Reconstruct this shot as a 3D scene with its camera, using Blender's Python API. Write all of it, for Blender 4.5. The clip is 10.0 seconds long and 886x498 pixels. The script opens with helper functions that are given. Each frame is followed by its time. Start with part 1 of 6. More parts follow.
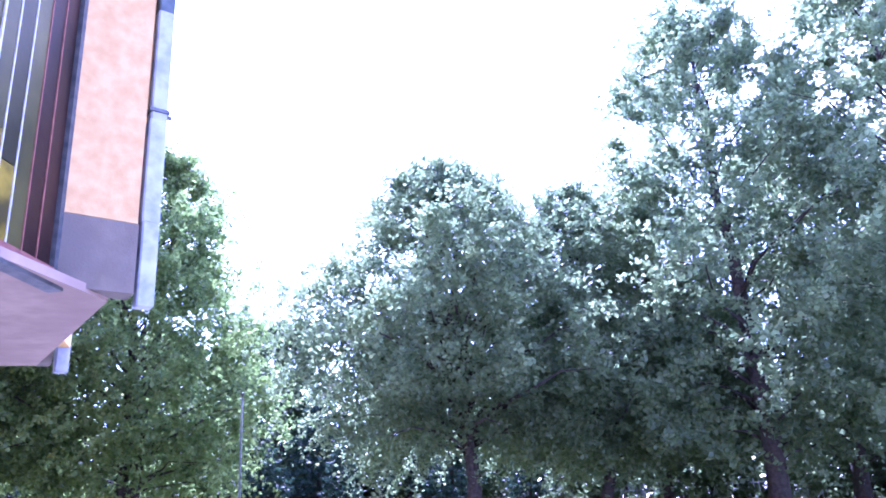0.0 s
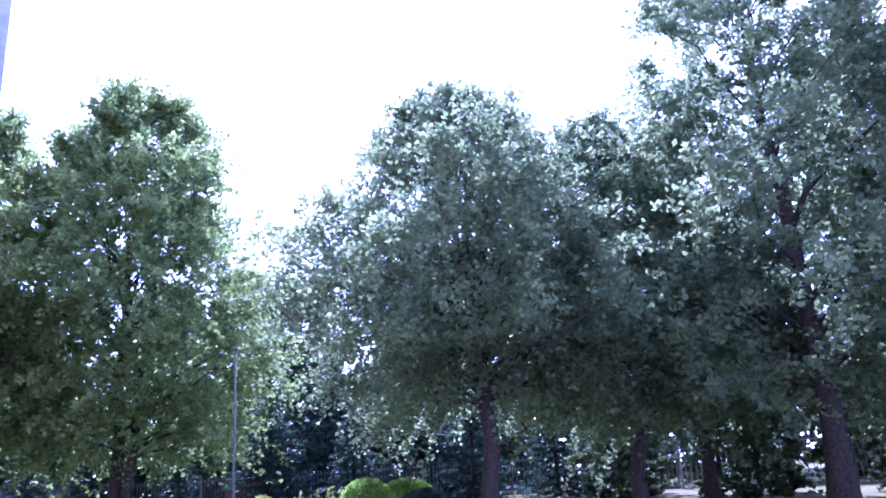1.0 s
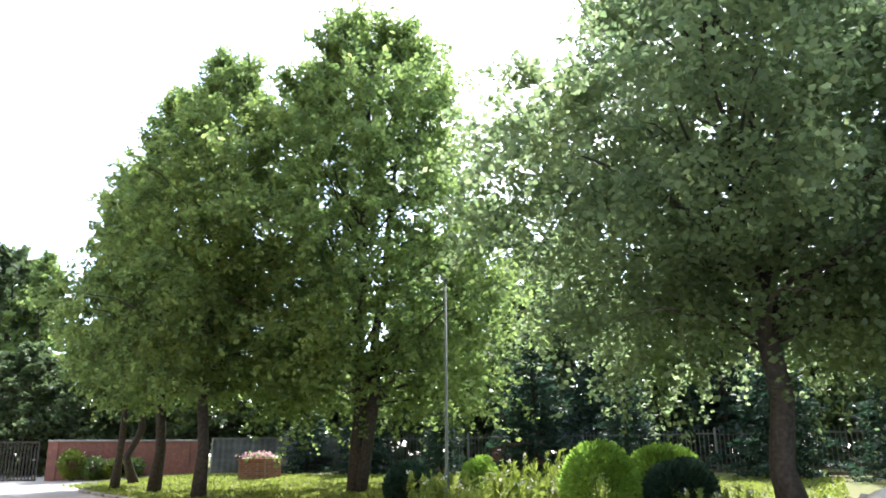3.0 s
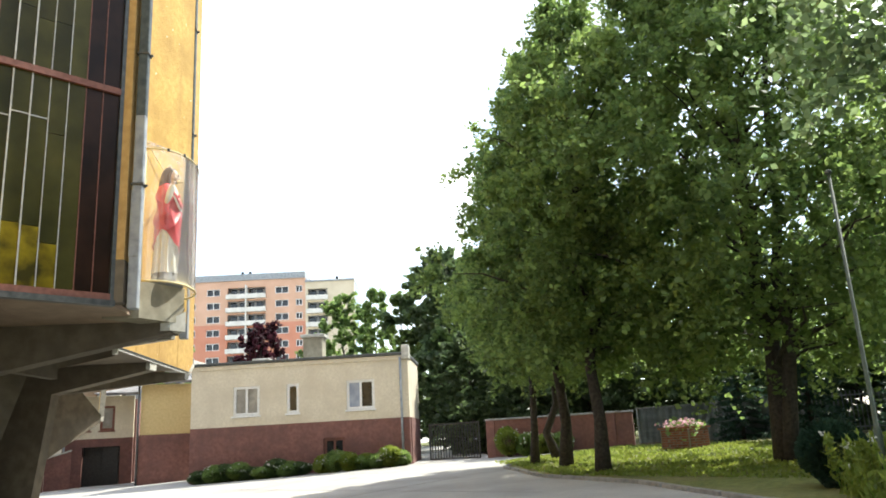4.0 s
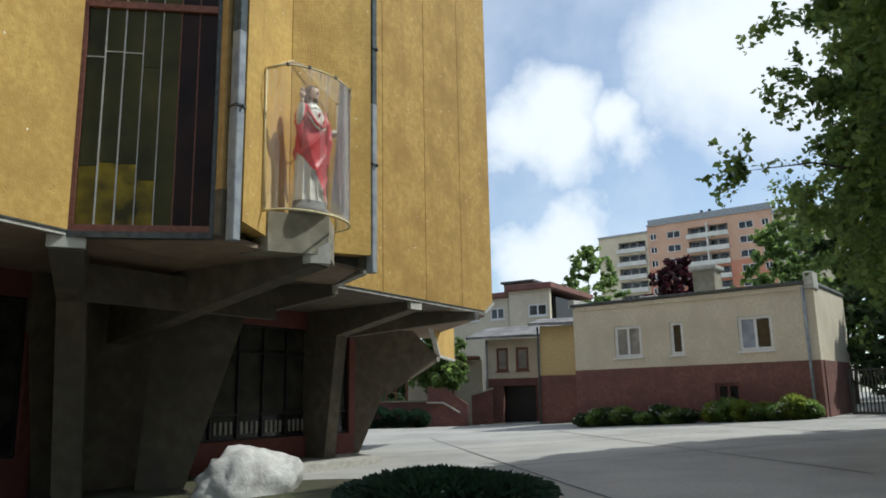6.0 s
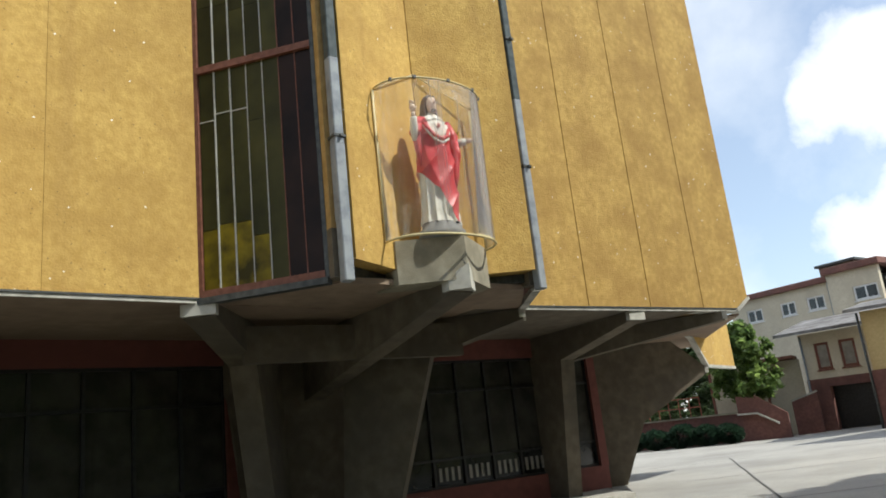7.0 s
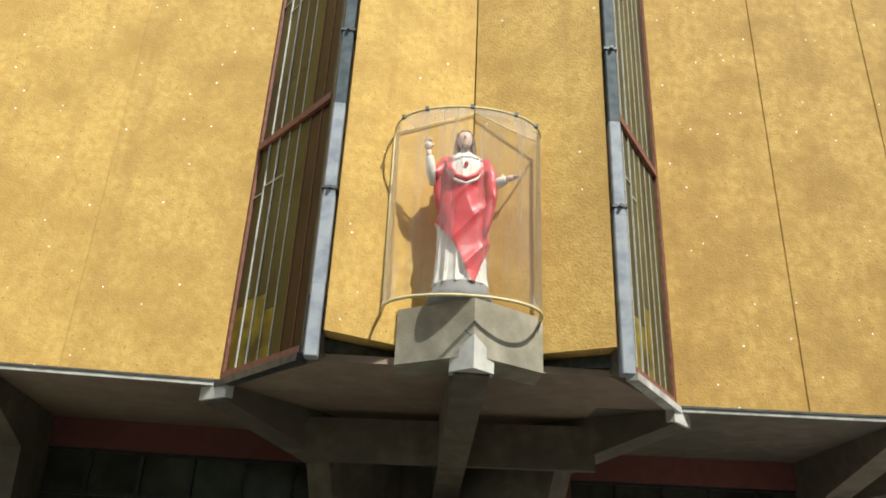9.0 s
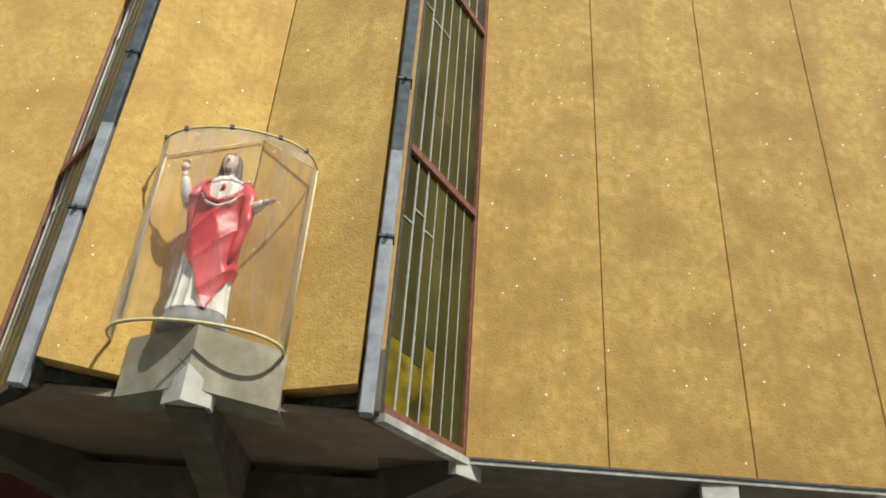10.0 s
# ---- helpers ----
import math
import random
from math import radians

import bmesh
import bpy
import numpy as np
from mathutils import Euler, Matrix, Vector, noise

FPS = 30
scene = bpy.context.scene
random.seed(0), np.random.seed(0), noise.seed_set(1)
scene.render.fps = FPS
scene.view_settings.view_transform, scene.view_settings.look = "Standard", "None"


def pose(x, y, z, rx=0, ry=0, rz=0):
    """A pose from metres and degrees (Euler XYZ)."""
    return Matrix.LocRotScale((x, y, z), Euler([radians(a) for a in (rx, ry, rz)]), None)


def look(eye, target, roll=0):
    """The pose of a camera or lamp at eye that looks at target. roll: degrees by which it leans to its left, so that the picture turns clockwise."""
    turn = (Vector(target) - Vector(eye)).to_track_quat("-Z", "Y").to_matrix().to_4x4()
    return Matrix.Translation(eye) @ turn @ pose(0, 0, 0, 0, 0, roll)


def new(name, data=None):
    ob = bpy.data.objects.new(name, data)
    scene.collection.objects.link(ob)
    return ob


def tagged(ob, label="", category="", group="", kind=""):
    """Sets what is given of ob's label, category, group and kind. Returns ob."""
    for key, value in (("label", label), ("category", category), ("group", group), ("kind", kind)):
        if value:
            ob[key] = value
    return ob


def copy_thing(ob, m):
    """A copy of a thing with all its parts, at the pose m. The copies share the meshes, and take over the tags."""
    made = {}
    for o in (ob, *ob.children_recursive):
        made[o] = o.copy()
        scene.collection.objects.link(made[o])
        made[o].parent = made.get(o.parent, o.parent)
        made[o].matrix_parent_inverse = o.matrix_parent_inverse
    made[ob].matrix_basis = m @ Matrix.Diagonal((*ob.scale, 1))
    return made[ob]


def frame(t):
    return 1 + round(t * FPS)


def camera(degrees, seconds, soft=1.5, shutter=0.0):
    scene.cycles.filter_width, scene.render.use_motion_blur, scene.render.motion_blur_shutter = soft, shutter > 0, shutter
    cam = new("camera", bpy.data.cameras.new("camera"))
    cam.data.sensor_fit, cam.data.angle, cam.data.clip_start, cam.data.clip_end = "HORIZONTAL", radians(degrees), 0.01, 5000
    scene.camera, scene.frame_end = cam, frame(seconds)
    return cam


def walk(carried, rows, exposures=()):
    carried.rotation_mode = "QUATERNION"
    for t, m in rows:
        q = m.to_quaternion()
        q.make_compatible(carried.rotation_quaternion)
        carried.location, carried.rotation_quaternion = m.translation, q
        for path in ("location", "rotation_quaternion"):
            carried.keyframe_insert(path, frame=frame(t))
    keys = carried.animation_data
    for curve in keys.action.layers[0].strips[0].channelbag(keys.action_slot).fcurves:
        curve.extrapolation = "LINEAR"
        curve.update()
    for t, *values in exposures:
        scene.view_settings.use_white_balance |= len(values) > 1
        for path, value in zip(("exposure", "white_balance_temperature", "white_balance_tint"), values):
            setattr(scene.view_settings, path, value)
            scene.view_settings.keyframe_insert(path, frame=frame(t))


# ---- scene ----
cam = camera(60.6, 10.0, soft=1.8)
PATH = [
    (0, (0.75, 0.0, 1.6), (0.75, 1.888, 2.259), -3.39),
    (0.5, (0.868, 1.03, 1.59), (0.916, 2.934, 2.201), -2.89),
    (1, (0.98, 2.086, 1.535), (0.914, 3.998, 2.117), -3.81),
    (1.5, (1.144, 3.062, 1.533), (0.926, 4.968, 2.097), -4.04),
    (2, (1.302, 4.176, 1.49), (0.869, 6.047, 2.048), -2.41),
    (2.2, (1.337, 4.646, 1.482), (0.799, 6.491, 2.034), -2.83),
    (3.3, (1.726, 7.023, 1.457), (0.659, 8.637, 1.964), 0.0),
    (3.5, (1.71, 7.592, 1.456), (0.44, 9.053, 1.958), -0.7),
    (4, (1.379, 9.186, 1.342), (-0.282, 10.184, 1.834), -3.2),
    (4.5, (1.088, 10.547, 1.298), (-0.773, 11.107, 1.77), -0.9),
    (5, (0.672, 11.841, 1.36), (-1.254, 12.093, 1.837), -4.1),
    (5.2, (0.566, 12.362, 1.326), (-1.37, 12.561, 1.787), -1.0),
    (6.3, (-0.993, 14.623, 1.303), (-2.922, 14.271, 1.697), -2.5),
    (6.5, (-1.364, 14.978, 1.338), (-3.26, 14.491, 1.747), -3.0),
    (7, (-2.488, 15.604, 1.415), (-4.191, 14.679, 1.909), -6.3),
    (7.5, (-3.498, 16.123, 1.342), (-4.99, 14.891, 1.849), -3.8),
    (8, (-4.758, 16.724, 1.42), (-5.969, 15.257, 2.039), -1.6),
    (8.5, (-5.914, 16.982, 1.434), (-6.85, 15.382, 2.184), 1.6),
    (9, (-7.212, 17.238, 1.387), (-8.034, 15.609, 2.207), 2.7),
    (9.5, (-8.348, 17.487, 1.408), (-9.102, 15.871, 2.313), 5.0),
    (10, (-9.524, 17.805, 1.366), (-10.305, 16.249, 2.352), 4.3),
]
walk_rows = [(t, look(eye, target, roll)) for t, eye, target, roll in PATH]
walk(cam, walk_rows, [(0.0, 2.2, 4450, 60), (0.5, 1.88, 4450, 62), (1.0, 1.62, 4450, 64), (1.5, 1.57, 4600, 60), (2.0, 1.55, 5000, 48), (3.5, 1.52, 6350, 4), (4.0, 0.95, 6450, 6), (4.5, 0.36, 6250, 8), (5.0, -0.05, 6000, 6), (6.5, -0.45, 5950, 4), (7.0, -0.05, 6300, 6), (7.5, 0.3, 6400, 7), (8.0, 0.6, 6300, 7), (8.5, 0.55, 6200, 6), (9.0, 0.32, 6300, 7), (9.5, 0.2, 6400, 7), (10.0, 0.08, 6400, 7)])

# ---- light ----
SUN_YAW, SUN_EL = 8.0, 51.0
SUN_DIR = Vector((-math.sin(radians(SUN_YAW)) * math.cos(radians(SUN_EL)), math.cos(radians(SUN_YAW)) * math.cos(radians(SUN_EL)), math.sin(radians(SUN_EL))))
sun_data = bpy.data.lights.new("sun", "SUN")
sun_data.energy, sun_data.angle, sun_data.color = 4.6, radians(0.55), (1.0, 0.95, 0.86)
sun = new("sun", sun_data)
sun.matrix_world = look((0, 0, 60), Vector((0, 0, 60)) - SUN_DIR)

world = bpy.data.worlds.new("sky")
scene.world = world
world.use_nodes = True
wn, wl = world.node_tree.nodes, world.node_tree.links
wn.clear()
w_out = wn.new("ShaderNodeOutputWorld")
w_bg = wn.new("ShaderNodeBackground")
w_bg.inputs[1].default_value = 0.19
w_sky = wn.new("ShaderNodeTexSky")
w_sky.sky_type, w_sky.sun_disc = "NISHITA", False
w_sky.sun_elevation, w_sky.sun_rotation = radians(SUN_EL), radians(-SUN_YAW)
w_sky.air_density, w_sky.dust_density = 1.0, 1.0
w_co = wn.new("ShaderNodeTexCoord")
w_noise = wn.new("ShaderNodeTexNoise")
w_noise.inputs["Scale"].default_value, w_noise.inputs["Detail"].default_value, w_noise.inputs["Roughness"].default_value = 4.6, 7, 0.55
wl.new(w_co.outputs["Generated"], w_noise.inputs["Vector"])
# billowing edge: the direction is shifted a little by the noise before the cloud banks are looked up
w_shift = wn.new("ShaderNodeVectorMath")
w_shift.operation = "MULTIPLY_ADD"
w_shift.inputs[1].default_value = (0.34, 0.34, 0.26)
wl.new(w_noise.outputs["Color"], w_shift.inputs[0])
w_off = wn.new("ShaderNodeVectorMath")
w_off.operation = "SUBTRACT"
w_off.inputs[1].default_value = (0.17, 0.17, 0.13)
wl.new(w_co.outputs["Generated"], w_off.inputs[0])
wl.new(w_off.outputs[0], w_shift.inputs[2])
w_way = wn.new("ShaderNodeVectorMath")
w_way.operation = "NORMALIZE"
wl.new(w_shift.outputs[0], w_way.inputs[0])
w_last = None
for bank, reach in (((-0.87, 0.31, 0.385), 9.0), ((-0.83, 0.42, 0.36), 7.0), ((-0.944, 0.05, 0.328), 4.6), ((-0.938, 0.145, 0.31), 3.4), ((-0.982, 0.05, 0.185), 4.0), ((-0.30, 0.80, 0.52), 16.0), ((0.55, 0.66, 0.50), 13.0), ((0.2, -0.8, 0.55), 15.0), ((-0.6, -0.6, 0.5), 10.0)):
    w_dot = wn.new("ShaderNodeVectorMath")
    w_dot.operation = "DOT_PRODUCT"
    w_dot.inputs[1].default_value = Vector(bank).normalized()
    wl.new(w_way.outputs[0], w_dot.inputs[0])
    w_range = wn.new("ShaderNodeMapRange")
    w_range.interpolation_type = "SMOOTHSTEP"
    w_range.inputs["From Min"].default_value, w_range.inputs["From Max"].default_value = math.cos(radians(reach * 1.25)), math.cos(radians(reach * 0.20))
    wl.new(w_dot.outputs["Value"], w_range.inputs["Value"])
    if w_last:
        w_max = wn.new("ShaderNodeMath")
        w_max.operation = "MAXIMUM"
        wl.new(w_last, w_max.inputs[0])
        wl.new(w_range.outputs[0], w_max.inputs[1])
        w_last = w_max.outputs[0]
    else:
        w_last = w_range.outputs[0]
w_veil = wn.new("ShaderNodeValToRGB")
w_veil.color_ramp.elements[0].position, w_veil.color_ramp.elements[1].position = 0.40, 0.72
w_veil.color_ramp.elements[0].color, w_veil.color_ramp.elements[1].color = (0.20, 0.20, 0.20, 1), (0.62, 0.62, 0.62, 1)
wl.new(w_noise.outputs["Fac"], w_veil.inputs[0])
w_sum = wn.new("ShaderNodeMath")
w_sum.operation = "MAXIMUM"
wl.new(w_last, w_sum.inputs[0])
wl.new(w_veil.outputs[0], w_sum.inputs[1])
w_mix = wn.new("ShaderNodeMixRGB")
w_mix.inputs[2].default_value = (7.0, 7.0, 7.1, 1)
wl.new(w_sum.outputs[0], w_mix.inputs[0])
wl.new(w_sky.outputs[0], w_mix.inputs[1])
wl.new(w_mix.outputs[0], w_bg.inputs[0])
wl.new(w_bg.outputs[0], w_out.inputs[0])


# ---- materials ----
def material(name, c1, c2, scale=8.0, rough=0.85, metal=0.0, bump=0.2, bump_scale=60.0, lo=0.35, hi=0.65, spec=0.5, stain=None, stain_scale=0.6, island=0.0, piece=0.0, streak=None):
    m = bpy.data.materials.new(name)
    m.use_nodes = True
    n, l = m.node_tree.nodes, m.node_tree.links
    b = n["Principled BSDF"]
    b.inputs["Roughness"].default_value, b.inputs["Metallic"].default_value = rough, metal
    b.inputs["Specular IOR Level"].default_value = spec
    co = n.new("ShaderNodeTexCoord")
    tex = n.new("ShaderNodeTexNoise")
    tex.inputs["Scale"].default_value, tex.inputs["Detail"].default_value = scale, 6
    l.new(co.outputs["Object"], tex.inputs["Vector"])
    ramp = n.new("ShaderNodeValToRGB")
    ramp.color_ramp.elements[0].position, ramp.color_ramp.elements[1].position = lo, hi
    ramp.color_ramp.elements[0].color, ramp.color_ramp.elements[1].color = (*c1, 1), (*c2, 1)
    l.new(tex.outputs["Fac"], ramp.inputs[0])
    out = ramp.outputs[0]
    if stain:
        t2 = n.new("ShaderNodeTexNoise")
        t2.inputs["Scale"].default_value, t2.inputs["Detail"].default_value, t2.inputs["Roughness"].default_value = stain_scale, 5, 0.62
        l.new(co.outputs["Object"], t2.inputs["Vector"])
        r2 = n.new("ShaderNodeValToRGB")
        r2.color_ramp.elements[0].position, r2.color_ramp.elements[1].position = 0.42, 0.68
        l.new(t2.outputs["Fac"], r2.inputs[0])
        mx = n.new("ShaderNodeMixRGB")
        l.new(r2.outputs[0], mx.inputs[0])
        l.new(out, mx.inputs[1])
        mx.inputs[2].default_value = (*stain, 1)
        out = mx.outputs[0]
    if streak:
        mp = n.new("ShaderNodeMapping")
        mp.inputs["Scale"].default_value = (3.2, 3.2, 0.16)
        l.new(co.outputs["Object"], mp.inputs[0])
        t4 = n.new("ShaderNodeTexNoise")
        t4.inputs["Scale"].default_value, t4.inputs["Detail"].default_value, t4.inputs["Roughness"].default_value = 1.0, 5, 0.6
        l.new(mp.outputs[0], t4.inputs["Vector"])
        r4 = n.new("ShaderNodeValToRGB")
        r4.color_ramp.elements[0].position, r4.color_ramp.elements[1].position = 0.52, 0.78
        r4.color_ramp.elements[1].color = (0.6, 0.6, 0.6, 1)
        l.new(t4.outputs["Fac"], r4.inputs[0])
        m4 = n.new("ShaderNodeMixRGB")
        l.new(r4.outputs[0], m4.inputs[0])
        l.new(out, m4.inputs[1])
        m4.inputs[2].default_value = (*streak, 1)
        out = m4.outputs[0]
    if island or piece:
        hsv = n.new("ShaderNodeHueSaturation")
        rng = n.new("ShaderNodeMapRange")
        k = island or piece
        rng.inputs["To Min"].default_value, rng.inputs["To Max"].default_value = 1 - k, 1 + k
        if island:
            src = n.new("ShaderNodeNewGeometry").outputs["Random Per Island"]
        else:
            src = n.new("ShaderNodeObjectInfo").outputs["Random"]
        l.new(src, rng.inputs["Value"])
        l.new(rng.outputs[0], hsv.inputs["Value"])
        l.new(out, hsv.inputs["Color"])
        out = hsv.outputs[0]
    l.new(out, b.inputs["Base Color"])
    if bump:
        t3 = n.new("ShaderNodeTexNoise")
        t3.inputs["Scale"].default_value, t3.inputs["Detail"].default_value = bump_scale, 4
        l.new(co.outputs["Object"], t3.inputs["Vector"])
        bp = n.new("ShaderNodeBump")
        bp.inputs["Strength"].default_value, bp.inputs["Distance"].default_value = bump, 0.02
        l.new(t3.outputs["Fac"], bp.inputs["Height"])
        l.new(bp.outputs[0], b.inputs["Normal"])
    return m


def add_specks(m, colour, scale, size):
    """Small bright stones set in a rendered surface."""
    n, l = m.node_tree.nodes, m.node_tree.links
    b = n["Principled BSDF"]
    src = b.inputs["Base Color"].links[0].from_socket
    co = n.new("ShaderNodeTexCoord")
    v = n.new("ShaderNodeTexVoronoi")
    v.inputs["Scale"].default_value = scale
    l.new(co.outputs["Object"], v.inputs["Vector"])
    lt = n.new("ShaderNodeMath")
    lt.operation = "LESS_THAN"
    lt.inputs[1].default_value = size
    l.new(v.outputs["Distance"], lt.inputs[0])
    sep = n.new("ShaderNodeSeparateColor")
    l.new(v.outputs["Color"], sep.inputs[0])
    gt = n.new("ShaderNodeMath")
    gt.operation = "GREATER_THAN"
    gt.inputs[1].default_value = 0.62
    l.new(sep.outputs[0], gt.inputs[0])
    mul = n.new("ShaderNodeMath")
    mul.operation = "MULTIPLY"
    l.new(lt.outputs[0], mul.inputs[0])
    l.new(gt.outputs[0], mul.inputs[1])
    mx = n.new("ShaderNodeMixRGB")
    l.new(mul.outputs[0], mx.inputs[0])
    l.new(src, mx.inputs[1])
    mx.inputs[2].default_value = (*colour, 1)
    l.new(mx.outputs[0], b.inputs["Base Color"])


def leaf_material(name, c1, c2, glow, rough=0.55):
    m = bpy.data.materials.new(name)
    m.use_nodes = True
    n, l = m.node_tree.nodes, m.node_tree.links
    b, out = n["Principled BSDF"], n["Material Output"]
    b.inputs["Roughness"].default_value = rough
    geo = n.new("ShaderNodeNewGeometry")
    ramp = n.new("ShaderNodeValToRGB")
    ramp.color_ramp.elements[0].color, ramp.color_ramp.elements[1].color = (*c1, 1), (*c2, 1)
    co = n.new("ShaderNodeTexCoord")
    patch = n.new("ShaderNodeTexNoise")
    patch.inputs["Scale"].default_value, patch.inputs["Detail"].default_value = 0.9, 3
    l.new(co.outputs["Object"], patch.inputs["Vector"])
    spread = n.new("ShaderNodeMapRange")
    spread.inputs["From Min"].default_value, spread.inputs["From Max"].default_value = 0.32, 0.68
    l.new(patch.outputs["Fac"], spread.inputs["Value"])
    mean = n.new("ShaderNodeMath")
    mean.operation = "MULTIPLY_ADD"
    mean.inputs[1].default_value = 0.5
    half = n.new("ShaderNodeMath")
    half.operation = "MULTIPLY"
    half.inputs[1].default_value = 0.5
    l.new(spread.outputs[0], half.inputs[0])
    l.new(geo.outputs["Random Per Island"], mean.inputs[0])
    l.new(half.outputs[0], mean.inputs[2])
    l.new(mean.outputs[0], ramp.inputs[0])
    l.new(ramp.outputs[0], b.inputs["Base Color"])
    tr = n.new("ShaderNodeBsdfTranslucent")
    hs = n.new("ShaderNodeHueSaturation")
    hs.inputs["Hue"].default_value, hs.inputs["Saturation"].default_value, hs.inputs["Value"].default_value = 0.488, 1.0, glow
    l.new(ramp.outputs[0], hs.inputs["Color"])
    l.new(hs.outputs[0], tr.inputs[0])
    mx = n.new("ShaderNodeMixShader")
    mx.inputs[0].default_value = 0.56
    l.new(b.outputs[0], mx.inputs[1])
    l.new(tr.outputs[0], mx.inputs[2])
    l.new(mx.outputs[0], out.inputs[0])
    return m


def clear_sheet(name, tint, gloss):
    """Thin clear sheet: lets light through and mirrors a little, more at a slant. Whitish upright streaks paint its
    glare.
    """
    m = bpy.data.materials.new(name)
    m.use_nodes = True
    n, l = m.node_tree.nodes, m.node_tree.links
    clear = n.new("ShaderNodeBsdfTransparent")
    clear.inputs[0].default_value = (*tint, 1)
    shine = n.new("ShaderNodeBsdfGlossy")
    shine.inputs["Roughness"].default_value = 0.08
    fr = n.new("ShaderNodeFresnel")
    fr.inputs[0].default_value = gloss
    mx = n.new("ShaderNodeMixShader")
    l.new(fr.outputs[0], mx.inputs[0])
    l.new(clear.outputs[0], mx.inputs[1])
    l.new(shine.outputs[0], mx.inputs[2])
    # whitish upright streaks mixed in for the reflections seen on the sheet
    co = n.new("ShaderNodeTexCoord")
    mp = n.new("ShaderNodeMapping")
    mp.inputs["Scale"].default_value = (5.0, 5.0, 0.25)
    l.new(co.outputs["Object"], mp.inputs[0])
    tex = n.new("ShaderNodeTexNoise")
    tex.inputs["Scale"].default_value, tex.inputs["Detail"].default_value = 1.6, 4
    l.new(mp.outputs[0], tex.inputs["Vector"])
    ramp = n.new("ShaderNodeValToRGB")
    ramp.color_ramp.elements[0].position, ramp.color_ramp.elements[1].position = 0.40, 0.74
    ramp.color_ramp.elements[0].color, ramp.color_ramp.elements[1].color = (0.07, 0.07, 0.07, 1), (0.40, 0.40, 0.40, 1)
    l.new(tex.outputs["Fac"], ramp.inputs[0])
    glare_through = n.new("ShaderNodeBsdfTranslucent")
    glare_through.inputs[0].default_value = (0.80, 0.79, 0.80, 1)
    glare_face = n.new("ShaderNodeBsdfDiffuse")
    glare_face.inputs[0].default_value = (0.80, 0.79, 0.80, 1)
    half = n.new("ShaderNodeMixShader")
    l.new(glare_through.outputs[0], half.inputs[1])
    l.new(glare_face.outputs[0], half.inputs[2])
    m2 = n.new("ShaderNodeMixShader")
    l.new(ramp.outputs[0], m2.inputs[0])
    l.new(mx.outputs[0], m2.inputs[1])
    l.new(half.outputs[0], m2.inputs[2])
    l.new(m2.outputs[0], n["Material Output"].inputs[0])
    return m


OCHRE = material("ochre pebble render", (0.49, 0.31, 0.078), (0.60, 0.395, 0.116), 12, 0.92, bump=0.42, bump_scale=38, stain=(0.41, 0.25, 0.064), stain_scale=1.1, piece=0.06, streak=(0.36, 0.215, 0.06))
add_specks(OCHRE, (0.88, 0.83, 0.72), 6.5, 0.085)
add_specks(OCHRE, (0.30, 0.19, 0.06), 13.0, 0.13)
OCHRE_WORN = material("browned weathered ochre render", (0.42, 0.262, 0.066), (0.54, 0.347, 0.10), 9, 0.92, bump=0.45, bump_scale=34, stain=(0.35, 0.205, 0.052), stain_scale=1.3, piece=0.05, streak=(0.31, 0.18, 0.05))
add_specks(OCHRE_WORN, (0.88, 0.83, 0.72), 6.5, 0.085)
add_specks(OCHRE_WORN, (0.27, 0.165, 0.05), 11.0, 0.12)
OCHRE_PLAIN = material("ochre smooth plaster", (0.40, 0.25, 0.085), (0.50, 0.33, 0.125), 9, 0.85, bump=0.15)
# fins get the dark tone for shade, their sunlit ends the pale one
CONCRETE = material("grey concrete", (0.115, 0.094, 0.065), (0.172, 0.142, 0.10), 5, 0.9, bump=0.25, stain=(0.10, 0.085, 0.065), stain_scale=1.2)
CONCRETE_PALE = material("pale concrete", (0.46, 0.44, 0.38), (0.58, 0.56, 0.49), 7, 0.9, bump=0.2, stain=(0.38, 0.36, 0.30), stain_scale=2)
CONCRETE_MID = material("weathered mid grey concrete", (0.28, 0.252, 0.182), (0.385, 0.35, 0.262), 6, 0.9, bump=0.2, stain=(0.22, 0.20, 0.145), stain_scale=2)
SOFFIT = material("beige plaster soffit", (0.26, 0.19, 0.135), (0.33, 0.245, 0.175), 5, 0.9, bump=0.1, stain=(0.21, 0.15, 0.11))
ZINC = material("weathered zinc sheet", (0.22, 0.24, 0.265), (0.345, 0.37, 0.395), 6, 0.7, 0.15, spec=0.25, bump=0.08, bump_scale=12, stain=(0.34, 0.36, 0.37), stain_scale=3)
ZINC_GREEN = material("green oxidised pipe sheet", (0.05, 0.064, 0.07), (0.095, 0.115, 0.118), 8, 0.65, 0.15, spec=0.25, bump=0.1, bump_scale=14)
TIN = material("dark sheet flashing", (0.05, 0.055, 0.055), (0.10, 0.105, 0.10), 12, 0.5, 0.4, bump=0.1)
FASCIA = material("pale fascia edge", (0.42, 0.41, 0.36), (0.56, 0.54, 0.48), 10, 0.8, bump=0.15, stain=(0.30, 0.29, 0.25), stain_scale=3)
BROWN_FRAME = material("brown painted steel frame", (0.15, 0.055, 0.035), (0.23, 0.09, 0.06), 12, 0.6, bump=0.1)
LEAD = material("pale glazing bar", (0.40, 0.40, 0.36), (0.55, 0.55, 0.50), 18, 0.6, 0.2, bump=0.1)
RED_PLASTER = material("red brown painted plaster", (0.15, 0.050, 0.040), (0.20, 0.068, 0.052), 6, 0.85, bump=0.15, stain=(0.15, 0.05, 0.04))
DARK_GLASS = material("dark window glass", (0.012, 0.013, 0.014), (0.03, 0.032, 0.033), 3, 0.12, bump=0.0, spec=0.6)
